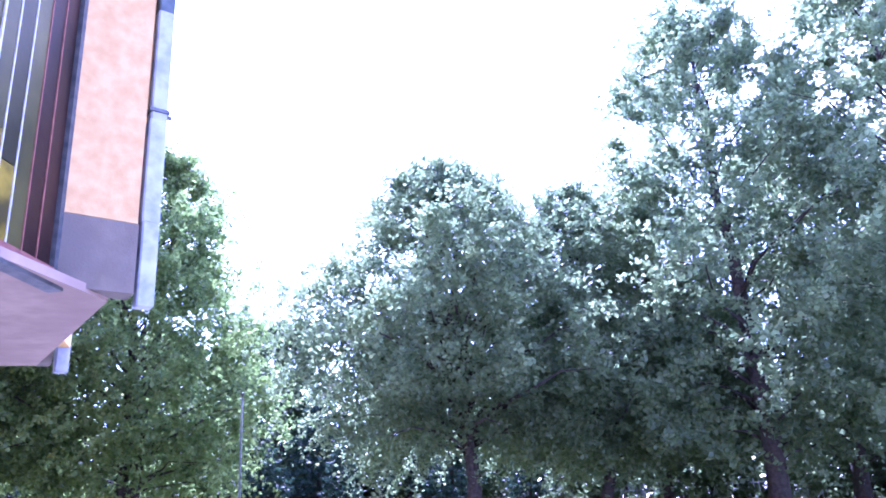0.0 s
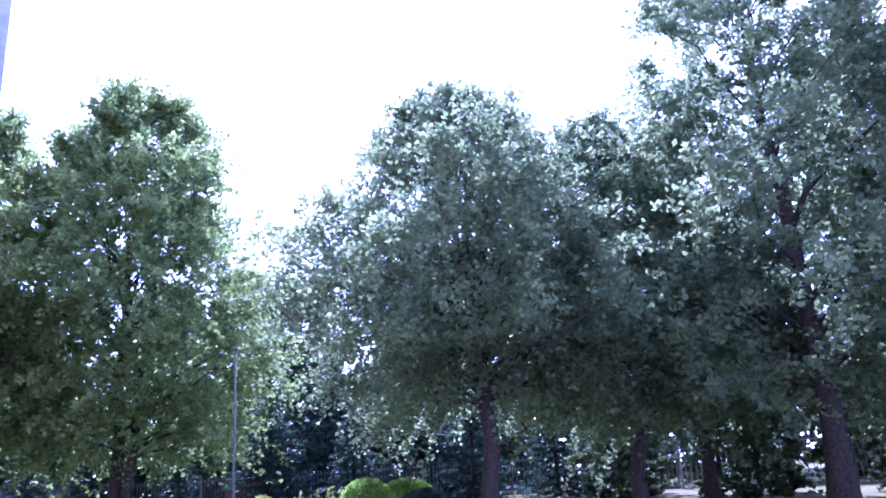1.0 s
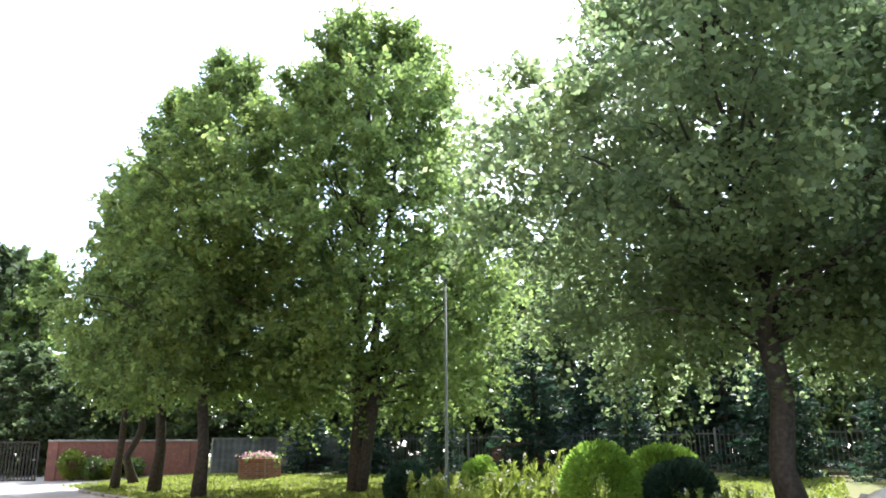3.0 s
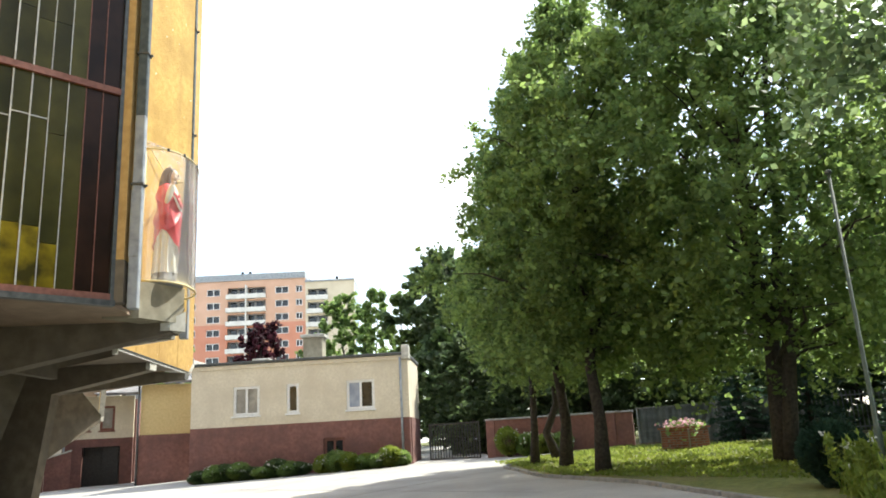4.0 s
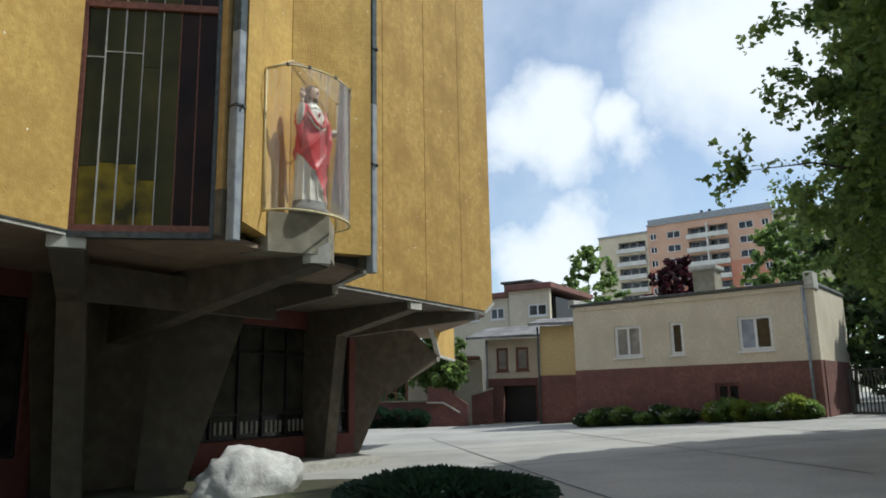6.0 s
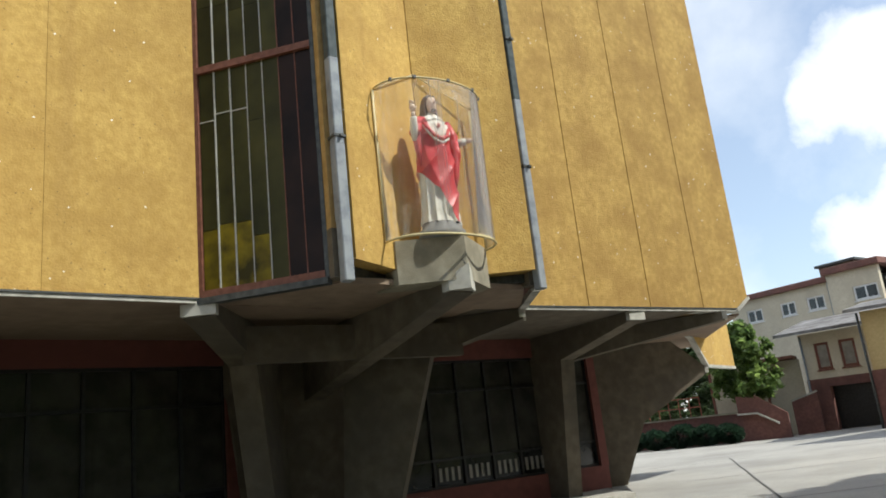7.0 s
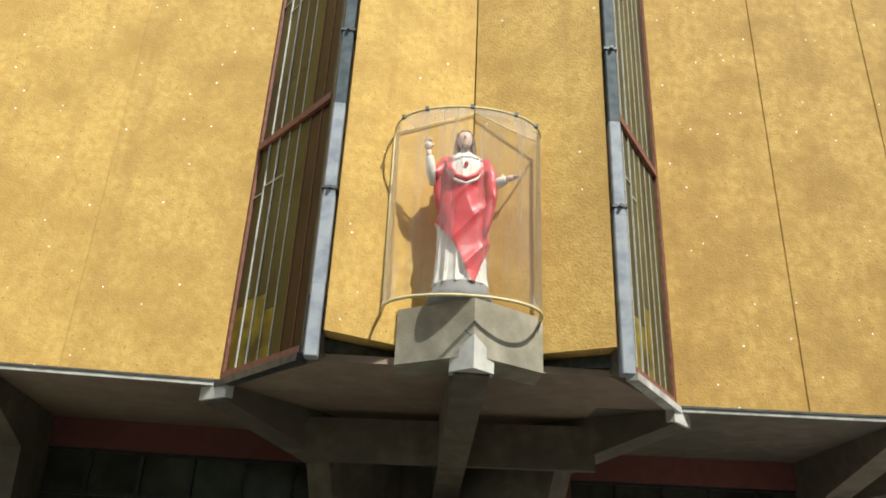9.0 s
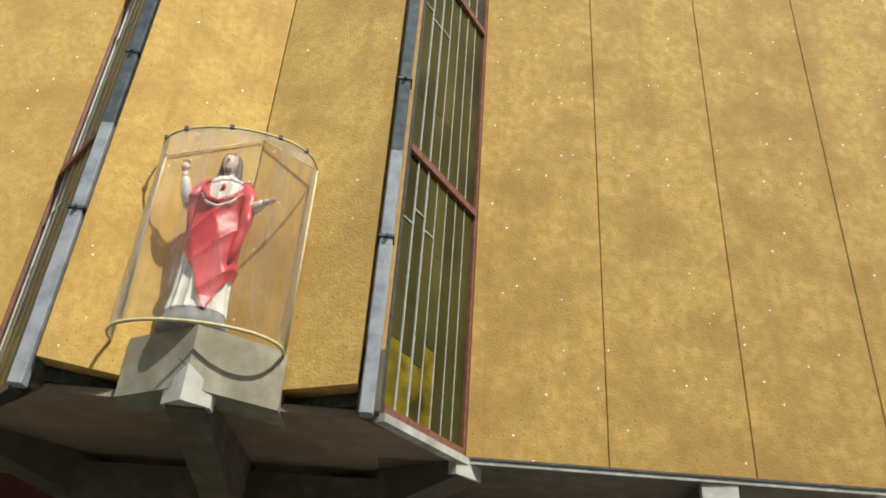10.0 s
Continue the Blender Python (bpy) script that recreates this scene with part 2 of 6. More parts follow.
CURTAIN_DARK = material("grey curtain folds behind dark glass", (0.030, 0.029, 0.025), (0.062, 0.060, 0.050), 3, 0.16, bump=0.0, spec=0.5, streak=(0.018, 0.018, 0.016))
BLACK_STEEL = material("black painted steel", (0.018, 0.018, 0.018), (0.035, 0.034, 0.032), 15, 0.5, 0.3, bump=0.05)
JOINT = material("dark brown joint", (0.16, 0.10, 0.035), (0.24, 0.155, 0.055), 20, 0.95, bump=0.0)


def stained_material(name, c1, c2, scale):
    m = material(name, c1, c2, scale, 0.3, bump=0.12, bump_scale=7, piece=0.35, spec=0.16)
    return m


GLASS_OLIVE = stained_material("olive stained glass", (0.030, 0.030, 0.008), (0.075, 0.070, 0.018), 1.1)
GLASS_AMBER = stained_material("amber stained glass", (0.035, 0.030, 0.006), (0.26, 0.20, 0.012), 2.6)
GLASS_BROWN = stained_material("brown stained glass", (0.012, 0.006, 0.004), (0.034, 0.016, 0.010), 1.4)
GLASS_GREY = stained_material("grey green stained glass", (0.05, 0.058, 0.048), (0.09, 0.095, 0.08), 1.4)

ASPHALT = material("sun bleached asphalt", (0.36, 0.345, 0.315), (0.47, 0.455, 0.42), 30, 0.95, bump=0.3, bump_scale=130, stain=(0.30, 0.288, 0.265), stain_scale=0.35)
GRASS_SOIL = material("lawn soil and turf", (0.085, 0.11, 0.022), (0.17, 0.18, 0.045), 9, 0.95, bump=0.5, bump_scale=40, stain=(0.19, 0.16, 0.07), stain_scale=0.45)
SLAB = material("concrete slab", (0.34, 0.32, 0.28), (0.46, 0.44, 0.39), 8, 0.92, bump=0.2, piece=0.1)
KERB = material("kerb concrete", (0.19, 0.185, 0.17), (0.27, 0.26, 0.24), 9, 0.92, bump=0.25, piece=0.1)
CREAM = material("cream house render", (0.60, 0.53, 0.40), (0.70, 0.63, 0.49), 10, 0.9, bump=0.15, stain=(0.55, 0.48, 0.36), stain_scale=0.7)
YELLOW_RENDER = material("yellow house render", (0.56, 0.42, 0.19), (0.64, 0.49, 0.24), 10, 0.9, bump=0.15)
DADO = material("maroon plinth render", (0.165, 0.075, 0.06), (0.235, 0.11, 0.088), 8, 0.9, bump=0.25, stain=(0.14, 0.07, 0.06), stain_scale=1.2)
WHITE_PAINT = material("white painted frame", (0.70, 0.70, 0.68), (0.80, 0.80, 0.78), 12, 0.5, bump=0.03)
CURTAIN = material("pale curtain behind glass", (0.20, 0.185, 0.16), (0.34, 0.32, 0.28), 3, 0.3, bump=0.0, spec=0.6)
ROOF_TIN = material("grey sheet roof", (0.24, 0.25, 0.25), (0.36, 0.37, 0.37), 3, 0.45, 0.4, bump=0.06)
ROOF_OLD = material("old grey brown roof felt", (0.085, 0.075, 0.068), (0.15, 0.135, 0.125), 4, 0.75, bump=0.2, stain=(0.30, 0.29, 0.28), stain_scale=1.1)
PAVING_BRICK = material("red brown brick", (0.22, 0.085, 0.055), (0.32, 0.13, 0.085), 12, 0.9, bump=0.3, piece=0.22)
MORTAR = material("grey mortar", (0.24, 0.22, 0.19), (0.31, 0.29, 0.25), 20, 0.95, bump=0.2)
ORANGE = material("orange block render", (0.55, 0.34, 0.23), (0.62, 0.39, 0.27), 0.4, 0.9, bump=0.0)
RED_BLOCK = material("red block render", (0.50, 0.21, 0.13), (0.56, 0.25, 0.16), 0.4, 0.9, bump=0.0)
BLOCK_CREAM = material("cream block render", (0.56, 0.48, 0.34), (0.64, 0.56, 0.41), 0.4, 0.9, bump=0.0)
# pale blue put into a pane for the sky it reflects
SKY_PANE = material("pane tinted pale blue as mirrored sky", (0.20, 0.24, 0.32), (0.34, 0.39, 0.47), 2.5, 0.2, bump=0.0, spec=0.6)
# loggia walls are greyed to hold the shadow inside the balconies
BLOCK_SHADE = material("loggia render greyed for shade", (0.34, 0.34, 0.33), (0.44, 0.44, 0.42), 0.5, 0.9, bump=0.0)
BLOCK_WHITE = material("white balcony panel", (0.58, 0.56, 0.50), (0.70, 0.68, 0.62), 0.8, 0.85, bump=0.0)
BARK = material("dark grey bark", (0.026, 0.021, 0.016), (0.062, 0.050, 0.039), 14, 0.95, bump=0.8, bump_scale=30)
LEAF = leaf_material("lime leaf", (0.032, 0.066, 0.020), (0.140, 0.196, 0.056), 3.1)
LEAF_DARK = leaf_material("maple leaf", (0.036, 0.064, 0.030), (0.135, 0.180, 0.080), 3.2)
LEAF_WOOD = leaf_material("woodland leaf", (0.034, 0.062, 0.026), (0.085, 0.122, 0.048), 2.0)
LEAF_NEEDLE = leaf_material("spruce needle", (0.015, 0.040, 0.025), (0.040, 0.075, 0.045), 1.2)
LEAF_THUJA = leaf_material("thuja scale leaf", (0.075, 0.15, 0.022), (0.20, 0.32, 0.05), 2.4)
LEAF_YELLOW = leaf_material("yellow green leaf", (0.10, 0.15, 0.025), (0.22, 0.27, 0.05), 1.6)
LEAF_PLUM = leaf_material("purple plum leaf", (0.030, 0.008, 0.012), (0.075, 0.020, 0.026), 1.3)
PETAL_WHITE = leaf_material("white petal", (0.60, 0.60, 0.55), (0.75, 0.73, 0.68), 1.0)
PETAL_PINK = leaf_material("pink petal", (0.60, 0.30, 0.34), (0.75, 0.55, 0.58), 1.0)
STONE_WHITE = material("white limestone boulder", (0.44, 0.43, 0.40), (0.68, 0.66, 0.62), 3.5, 0.9, bump=0.6, bump_scale=18, stain=(0.30, 0.29, 0.27), stain_scale=3)
PLEXI = clear_sheet("clear acrylic sheet", (0.97, 0.97, 0.96), 1.28)
CORD = material("yellowed edging tube", (0.56, 0.46, 0.22), (0.68, 0.58, 0.32), 14, 0.6, bump=0.05)


# ---- mesh helpers ----
def ground_z(x, y):
    """The site rises gently to the north."""
    s = y - 12.0
    return 0.042 * (math.sqrt(s * s + 4.0) + s) / 2 if y < 45 else 0.042 * 33.03


def part(name, bm, mat, parent=None, label=""):
    me = bpy.data.meshes.new(name)
    bm.to_mesh(me)
    bm.free()
    for m in (mat if isinstance(mat, (list, tuple)) else [mat]):
        me.materials.append(m)
    ob = new(name, me)
    if parent:
        ob.parent = parent
    if label:
        ob["label"] = label
    return ob


def shared(name, me, parent, m):
    ob = new(name, me)
    ob.parent = parent
    ob.matrix_basis = m
    return ob


def empty(name, m, label="", category="", group="", kind=""):
    ob = new(name)
    ob.matrix_basis = m
    return tagged(ob, label, category, group, kind)


def structure(name, bm, mat, label="", category=""):
    return tagged(part(name, bm, mat), label, category, "", "structure")


def box(bm, x0, x1, y0, y1, z0, z1, m=None):
    v = [bm.verts.new((x, y, z)) for z in (z0, z1) for x, y in ((x0, y0), (x1, y0), (x1, y1), (x0, y1))]
    if m is not None:
        for q in v:
            q.co = m @ q.co
    for f in ((3, 2, 1, 0), (4, 5, 6, 7), (0, 1, 5, 4), (1, 2, 6, 5), (2, 3, 7, 6), (3, 0, 4, 7)):
        bm.faces.new([v[i] for i in f])
    return v


def boxed(*args, bevel=0.0, m=None):
    bm = bmesh.new()
    box(bm, *args, m=m)
    if bevel:
        bmesh.ops.bevel(bm, geom=list(bm.edges), offset=bevel, segments=1, affect="EDGES")
    return bm


def prism(bm, poly, z0, z1):
    """A prism over a plan polygon; z0 and z1 may be lists."""
    n = len(poly)
    lo = z0 if isinstance(z0, (list, tuple)) else [z0] * n
    hi = z1 if isinstance(z1, (list, tuple)) else [z1] * n
    a = [bm.verts.new((p[0], p[1], q)) for p, q in zip(poly, lo)]
    b = [bm.verts.new((p[0], p[1], q)) for p, q in zip(poly, hi)]
    bm.faces.new(a[::-1])
    bm.faces.new(b)
    for i in range(n):
        bm.faces.new([a[i], a[(i + 1) % n], b[(i + 1) % n], b[i]])
    bmesh.ops.recalc_face_normals(bm, faces=list(bm.faces))
    return bm


def hull_loft(bm, loops, caps=True):
    """Joins rings of equally many points."""
    rings = [[bm.verts.new(p) for p in ring] for ring in loops]
    n = len(rings[0])
    for r, s in zip(rings, rings[1:]):
        for i in range(n):
            bm.faces.new([r[i], r[(i + 1) % n], s[(i + 1) % n], s[i]])
    if caps:
        bm.faces.new(rings[0][::-1])
        bm.faces.new(rings[-1])
    bmesh.ops.recalc_face_normals(bm, faces=list(bm.faces))
    return bm


def tube(bm, pts, radii, n=8):
    """A tapered tube along points."""
    pts = [Vector(p) for p in pts]
    loops = []
    for i, p in enumerate(pts):
        d = (pts[min(i + 1, len(pts) - 1)] - pts[max(i - 1, 0)]).normalized()
        a = d.orthogonal().normalized() if i == 0 else (a - d * a.dot(d)).normalized()
        b = d.cross(a)
        r = radii[i] if isinstance(radii, (list, tuple)) else radii
        loops.append([p + (a * math.cos(2 * math.pi * k / n) + b * math.sin(2 * math.pi * k / n)) * r for k in range(n)])
    rings = [[bm.verts.new(p) for p in ring] for ring in loops]
    for r, s in zip(rings, rings[1:]):
        for i in range(n):
            f = bm.faces.new([r[i], r[(i + 1) % n], s[(i + 1) % n], s[i]])
            f.smooth = True
    bm.faces.new(rings[0][::-1])
    bm.faces.new(rings[-1])
    return bm


def beam(bm, p, q, width, depth):
    """A straight bar of rectangular section from p to q; depth is upright."""
    p, q = Vector(p), Vector(q)
    d = (q - p).normalized()
    side = d.cross(Vector((0, 0, 1)))
    side = side.normalized() if side.length > 1e-4 else Vector((1, 0, 0))
    up = side.cross(d).normalized()
    loops = [[c + side * (a * width / 2) + up * (b * depth / 2) for a, b in ((-1, -1), (1, -1), (1, 1), (-1, 1))] for c in (p, q)]
    return hull_loft(bm, loops)


def wall_frame(p, q, z=0.0):
    """x along the wall from p to q, y out of the wall to the right of that way, z up."""
    p, q = Vector((*p, z)), Vector((*q, z))
    e = (q - p).normalized()
    n = Vector((e.y, -e.x, 0))
    m = Matrix.Identity(4)
    m.col[0][:3], m.col[1][:3], m.col[2][:3], m.col[3][:3] = e, -n, (0, 0, 1), p
    return m, (q - p).length


def leaf_mesh(name, centres, size, mat, seed, flat=0.0, long=1.5):
    """Many small bent leaves, one island each."""
    rng = np.random.default_rng(seed)
    c = np.asarray(centres, dtype=np.float64)
    k = len(c)
    d = rng.normal(size=(k, 3))
    d[:, 2] *= 1.0 - flat
    d /= np.linalg.norm(d, axis=1)[:, None]
    w = rng.normal(size=(k, 3))
    w -= d * np.sum(w * d, axis=1)[:, None]
    w /= np.linalg.norm(w, axis=1)[:, None]
    nrm = np.cross(d, w)
    s = size * rng.uniform(0.6, 1.3, size=(k, 1))
    v = np.empty((k, 4, 3))
    v[:, 0] = c - d * s * long / 2
    v[:, 1] = c + w * s / 2 + nrm * s * 0.16
    v[:, 2] = c + d * s * long / 2
    v[:, 3] = c - w * s / 2 + nrm * s * 0.16
    me = bpy.data.meshes.new(name)
    me.vertices.add(4 * k)
    me.vertices.foreach_set("co", v.reshape(-1))
    me.loops.add(4 * k)
    me.loops.foreach_set("vertex_index", np.arange(4 * k, dtype=np.int32))
    me.polygons.add(k)
    me.polygons.foreach_set("loop_start", np.arange(0, 4 * k, 4, dtype=np.int32))
    me.update(calc_edges=True)
    me.materials.append(mat)
    return me


# ---- trees ----
def clump_points(rng, centre, radius, count, outward, droop=0.0):
    """Leaves strung along short twigs that fan out from a branch tip."""
    twigs = max(3, int(count / 30))
    d = rng.normal(size=(twigs, 3)) * 0.75 + np.asarray(outward)[None] * 0.7 + np.array([0, 0, 0.12 - droop])
    d /= np.linalg.norm(d, axis=1)[:, None]
    long = radius * 1.45 * rng.uniform(0.5, 1.15, size=twigs)
    pick = rng.integers(0, twigs, size=count)
    s = rng.uniform(0.05, 1.0, size=count) ** 0.8
    p = d[pick] * (long[pick] * s)[:, None]
    p[:, 2] -= (0.12 + droop) * long[pick] * s ** 2
    return p + rng.normal(size=(count, 3)) * 0.075 + np.asarray(centre)


def broadleaf(name, x, y, height, radius, seed, label, clear=2.6, trunk=0.16, mat=None, leaves=24000, leaf=0.17, clumps=120, lean=(0, 0), narrow=1.0, droop=0.1, group="trees on the lawn", fork=False, pruned=None):
    """A tapered trunk, limbs that carry clumps, and the leaves of the clumps."""
    rng = np.random.default_rng(seed)
    tree = empty(name, pose(x, y, ground_z(x, y) - 0.04), label, "tree", group)
    bm = bmesh.new()
    steps = 9
    way = [Vector((lean[0] * (i / steps) ** 1.4 + 0.10 * rng.normal() * (i > 0), lean[1] * (i / steps) ** 1.4 + 0.10 * rng.normal() * (i > 0), height * 0.93 * i / steps)) for i in range(steps + 1)]
    tube(bm, way, [trunk * (1.35 if i == 0 else 1.0) * (1 - 0.9 * i / steps) + 0.012 for i in range(steps + 1)], 9)
    if fork:
        way2 = [p + Vector((0.28 + 0.9 * i / steps, -0.12 + 0.3 * i / steps, 0)) * (1 if i else 0.6) for i, p in enumerate(way[:8])]
        tube(bm, way2, [trunk * 0.85 * (1 - 0.85 * i / 8) + 0.012 for i in range(8)], 8)
    points = []
    for j in range(clumps):
        h = clear + (height - clear) * (j + rng.uniform(0, 1)) / clumps
        f = (h - clear) / (height - clear)
        reach = radius * (math.sin(math.pi * (0.10 + 0.86 * f ** (0.72 * narrow))) ** 0.75) * (1.18 - 0.52 * f) * rng.uniform(0.45, 1.05)
        a = j * 2.39996 + rng.uniform(-0.5, 0.5)
        reach *= 0.97 + 0.46 * noise.noise(Vector((1.5 * math.cos(a), 1.5 * math.sin(a), 0.42 * h + 3.1 * seed)))
        at = min(h / (height * 0.93), 0.99) * steps
        base = way[int(at)].lerp(way[min(int(at) + 1, steps)], at % 1)
        tip = Vector((base.x + reach * math.cos(a), base.y + reach * math.sin(a), h + 0.10 * reach * (f - 0.3) - droop * reach * (1 - f)))
        start = base + Vector((0, 0, -(0.3 + 0.7 * f) * reach))
        start.z = max(start.z, clear * 0.75)
        mid = start.lerp(tip, 0.5) + Vector((rng.normal() * 0.12, rng.normal() * 0.12, 0.10 * reach))
        if j % 3 == 0:
            q1 = start.lerp(mid, 0.5) + Vector((rng.normal() * 0.1, rng.normal() * 0.1, 0.05 * reach))
            q2 = mid.lerp(tip, 0.5) + Vector((rng.normal() * 0.12, rng.normal() * 0.12, 0.04 * reach))
            tube(bm, [start, q1, mid, q2, tip], [0.010 + 0.014 * reach * (1 - f * 0.5), 0.010 + 0.010 * reach, 0.008 + 0.007 * reach, 0.008 + 0.003 * reach, 0.005], 5)
        size = radius * rng.uniform(0.13, 0.29) * (1.1 - 0.35 * f)
        out = np.array([math.cos(a), math.sin(a), 2.4 * f ** 2])
        points.append(clump_points(rng, tip, size, int(leaves / clumps * rng.uniform(0.5, 1.5)), out, droop))
        if reach > radius * 0.4:
            points.append(clump_points(rng, mid, size * 0.8, int(leaves / clumps * 0.35), out * 0.4, droop))
    for j in range(9):
        a, r = rng.uniform(0, 6.28), radius * rng.uniform(0.05, 0.5)
        foot = Vector((way[-1].x + r * math.cos(a), way[-1].y + r * math.sin(a), height * (0.97 - 0.22 * r / radius)))
        k = int(leaves / clumps * 0.3)
        up = rng.uniform(0, 1, size=(k, 1)) * height * rng.uniform(0.05, 0.10)
        points.append(np.array(foot)[None] + np.concatenate([rng.normal(size=(k, 2)) * 0.10, up], axis=1))
    part("trunk", bm, BARK, tree, "dark grey furrowed trunk and limbs")
    cloud = np.concatenate(points)
    if pruned is not None:
        cloud = cloud[(cloud[:, 1] > pruned[0]) | (cloud[:, 2] > pruned[1])]
    me = leaf_mesh("crown", cloud, leaf, mat or LEAF, seed + 5, 0.25)
    shared("crown", me, tree, Matrix.Identity(4))
    return tree


def conifer(name, x, y, height, radius, seed, label, mat=None, group="conifers by the fence"):
    rng = np.random.default_rng(seed)
    tree = empty(name, pose(x, y, ground_z(x, y) - 0.04), label, "tree", group)
    bm = bmesh.new()
    tube(bm, [(0, 0, 0), (0.03, 0, height * 0.5), (0, 0, height)], [0.11, 0.07, 0.01], 7)
    pts = []
    tiers = int(height / 0.34)
    for i in range(tiers):
        h = 0.35 + (height - 0.4) * i / tiers
        r = radius * (1 - h / height) ** 0.85 * rng.uniform(0.85, 1.1)
        for j in range(8):
            a = j * math.pi / 4 + i * 0.7 + rng.uniform(-0.25, 0.25)
            rr = r * rng.uniform(0.7, 1.1)
            tip = Vector((rr * math.cos(a), rr * math.sin(a), h - 0.22 * rr))
            k = max(6, int(46 * rr))
            s = rng.uniform(0.1, 1.0, size=(k, 1)) ** 0.7
            q = np.array(tip)[None] * s + np.array([0, 0, h])[None] * (1 - s)
            q[:, 2] = h - 0.22 * rr * s[:, 0] ** 1.5
            pts.append(q + rng.normal(size=(k, 3)) * np.array([0.09, 0.09, 0.045]) * (0.4 + s))
            if j % 2 == 0 and rr > 0.3:
                tube(bm, [(0, 0, h), tip * 0.97], [0.018, 0.005], 4)
    part("trunk", bm, BARK, tree)
    shared("crown", leaf_mesh("crown", np.concatenate(pts), 0.085, mat or LEAF_NEEDLE, seed, 0.4, 2.6), tree, Matrix.Identity(4))
    return tree


def ball_shrub(name, x, y, radius, height, seed, label, mat=None, count=9000, leaf=0.06, category="shrub", group="clipped shrubs", lumps=16):
    """A lumpy clipped shrub: stems and a shell of small leaves."""
    rng = np.random.default_rng(seed)
    shrub = empty(name, pose(x, y, ground_z(x, y) - 0.03), label, category, group)
    bm = bmesh.new()
    for j in range(6):
        a = j * 1.05
        tube(bm, [(0.04 * math.cos(a), 0.04 * math.sin(a), 0), (radius * 0.55 * math.cos(a), radius * 0.55 * math.sin(a), height * 0.7)], [0.02, 0.006], 5)
    part("stem", bm, BARK, shrub)
    d = rng.normal(size=(count, 3))
    d /= np.linalg.norm(d, axis=1)[:, None]
    cen = rng.normal(size=(lumps, 3))
    cen /= np.linalg.norm(cen, axis=1)[:, None]
    near = np.max(d @ cen.T, axis=1)
    r = (0.80 + 0.22 * np.clip((near - 0.6) / 0.4, 0, 1)) * rng.uniform(0.78, 1.03, size=count)
    p = d * r[:, None] * np.array([radius, radius, height / 2]) + np.array([0, 0, height / 2 + 0.02])
    p = p[p[:, 2] > 0.0]
    shared("foliage", leaf_mesh("foliage", p, leaf, mat or LEAF_THUJA, seed, 0.0, 1.7), shrub, Matrix.Identity(4))
    return shrub


# ---- ground ----
def sheet(name, outline, lift, mat, label, category, step=1.5):
    """A thin raised sheet that follows the rise of the site; outline in plan."""
    bm = bmesh.new()
    vs = [bm.verts.new((x, y, 0)) for x, y in outline]
    bm.faces.new(vs)
    for axis in range(2):
        lo, hi = min(p[axis] for p in outline), max(p[axis] for p in outline)
        n = int((hi - lo) / step)
        for i in range(1, n):
            co, no = [0, 0, 0], [0, 0, 0]
            co[axis], no[axis] = lo + i * step, 1
            bmesh.ops.bisect_plane(bm, geom=list(bm.verts) + list(bm.edges) + list(bm.faces), plane_co=co, plane_no=no)
    edge = [e for e in bm.edges if e.is_boundary]
    ext = bmesh.ops.extrude_edge_only(bm, edges=edge)
    low = {v for v in ext["geom"] if isinstance(v, bmesh.types.BMVert)}
    for v in bm.verts:
        v.co.z = ground_z(v.co.x, v.co.y) + (lift if v not in low else -0.06)
    bmesh.ops.recalc_face_normals(bm, faces=list(bm.faces))
    return structure(name, bm, mat, label, category)


def build_ground():
    bm = bmesh.new()
    xs = [-2500, -600, -200, -100] + [-70 + 5 * i for i in range(29)] + [120, 300, 2500]
    ys = [-2500, -500, -100, -40, -10, 0] + [6 + 1.5 * i for i in range(28)] + [60, 90, 160, 400, 2500]
    grid = [[bm.verts.new((x, y, ground_z(x, y))) for x in xs] for y in ys]
    for j in range(len(ys) - 1):
        for i in range(len(xs) - 1):
            bm.faces.new([grid[j][i], grid[j][i + 1], grid[j + 1][i + 1], grid[j + 1][i]])
    structure("ground", bm, ASPHALT, "sun bleached grey asphalt yard", "ground")


def grass_blades(count, x0, x1, y0, y1, seed):
    """Tufts of short grass on the lawn."""
    rng = np.random.default_rng(seed)
    p = np.stack([rng.uniform(x0, x1, count), rng.uniform(y0, y1, count), np.zeros(count)], axis=1)
    p = p[p[:, 1] > 20.9 + 0.45 * np.maximum(0, -13.5 - p[:, 0]) + 0.35 * np.minimum(0, -6 - p[:, 0])]
    s = p[:, 1] - 12
    p[:, 2] = 0.042 * (np.sqrt(s * s + 4) + s) / 2 + 0.07
    ob = new("grass", leaf_mesh("grass", p, 0.05, LEAF_YELLOW, seed, -0.5, 2.6))
    tagged(ob, "short patchy yellow green grass blades", "grass", "", "stuff")


build_ground()
grass_blades(30000, -21, 2, 19.5, 30, 3)
LAWN = [(-24.0, 32.0), (-21.2, 25.9), (-18.5, 22.9), (-14.0, 20.9), (-10.0, 20.2), (-6.0, 18.6), (-2.0, 17.4), (2.0, 14.5), (6.5, 10.0), (16, 4), (60, 2), (60, 90), (-60, 90), (-60, 40)]
sheet("lawn", LAWN, 0.05, GRASS_SOIL, "patchy dry green lawn under the trees", "lawn", 2.5)

# ---- church ----
ZF, ZT = 3.36, 16.0
church = empty("church", pose(-14, 3, 0), "modern church with ochre pebbled walls on concrete fins", "church")
CH_INV = church.matrix_basis.inverted()


def cpart(name, bm, mat, label="", parent=None):
    """A part of the church, given in world coordinates."""
    ob = part(name, bm, mat, parent or church, label)
    if parent is None:
        ob.matrix_parent_inverse = CH_INV
    return ob


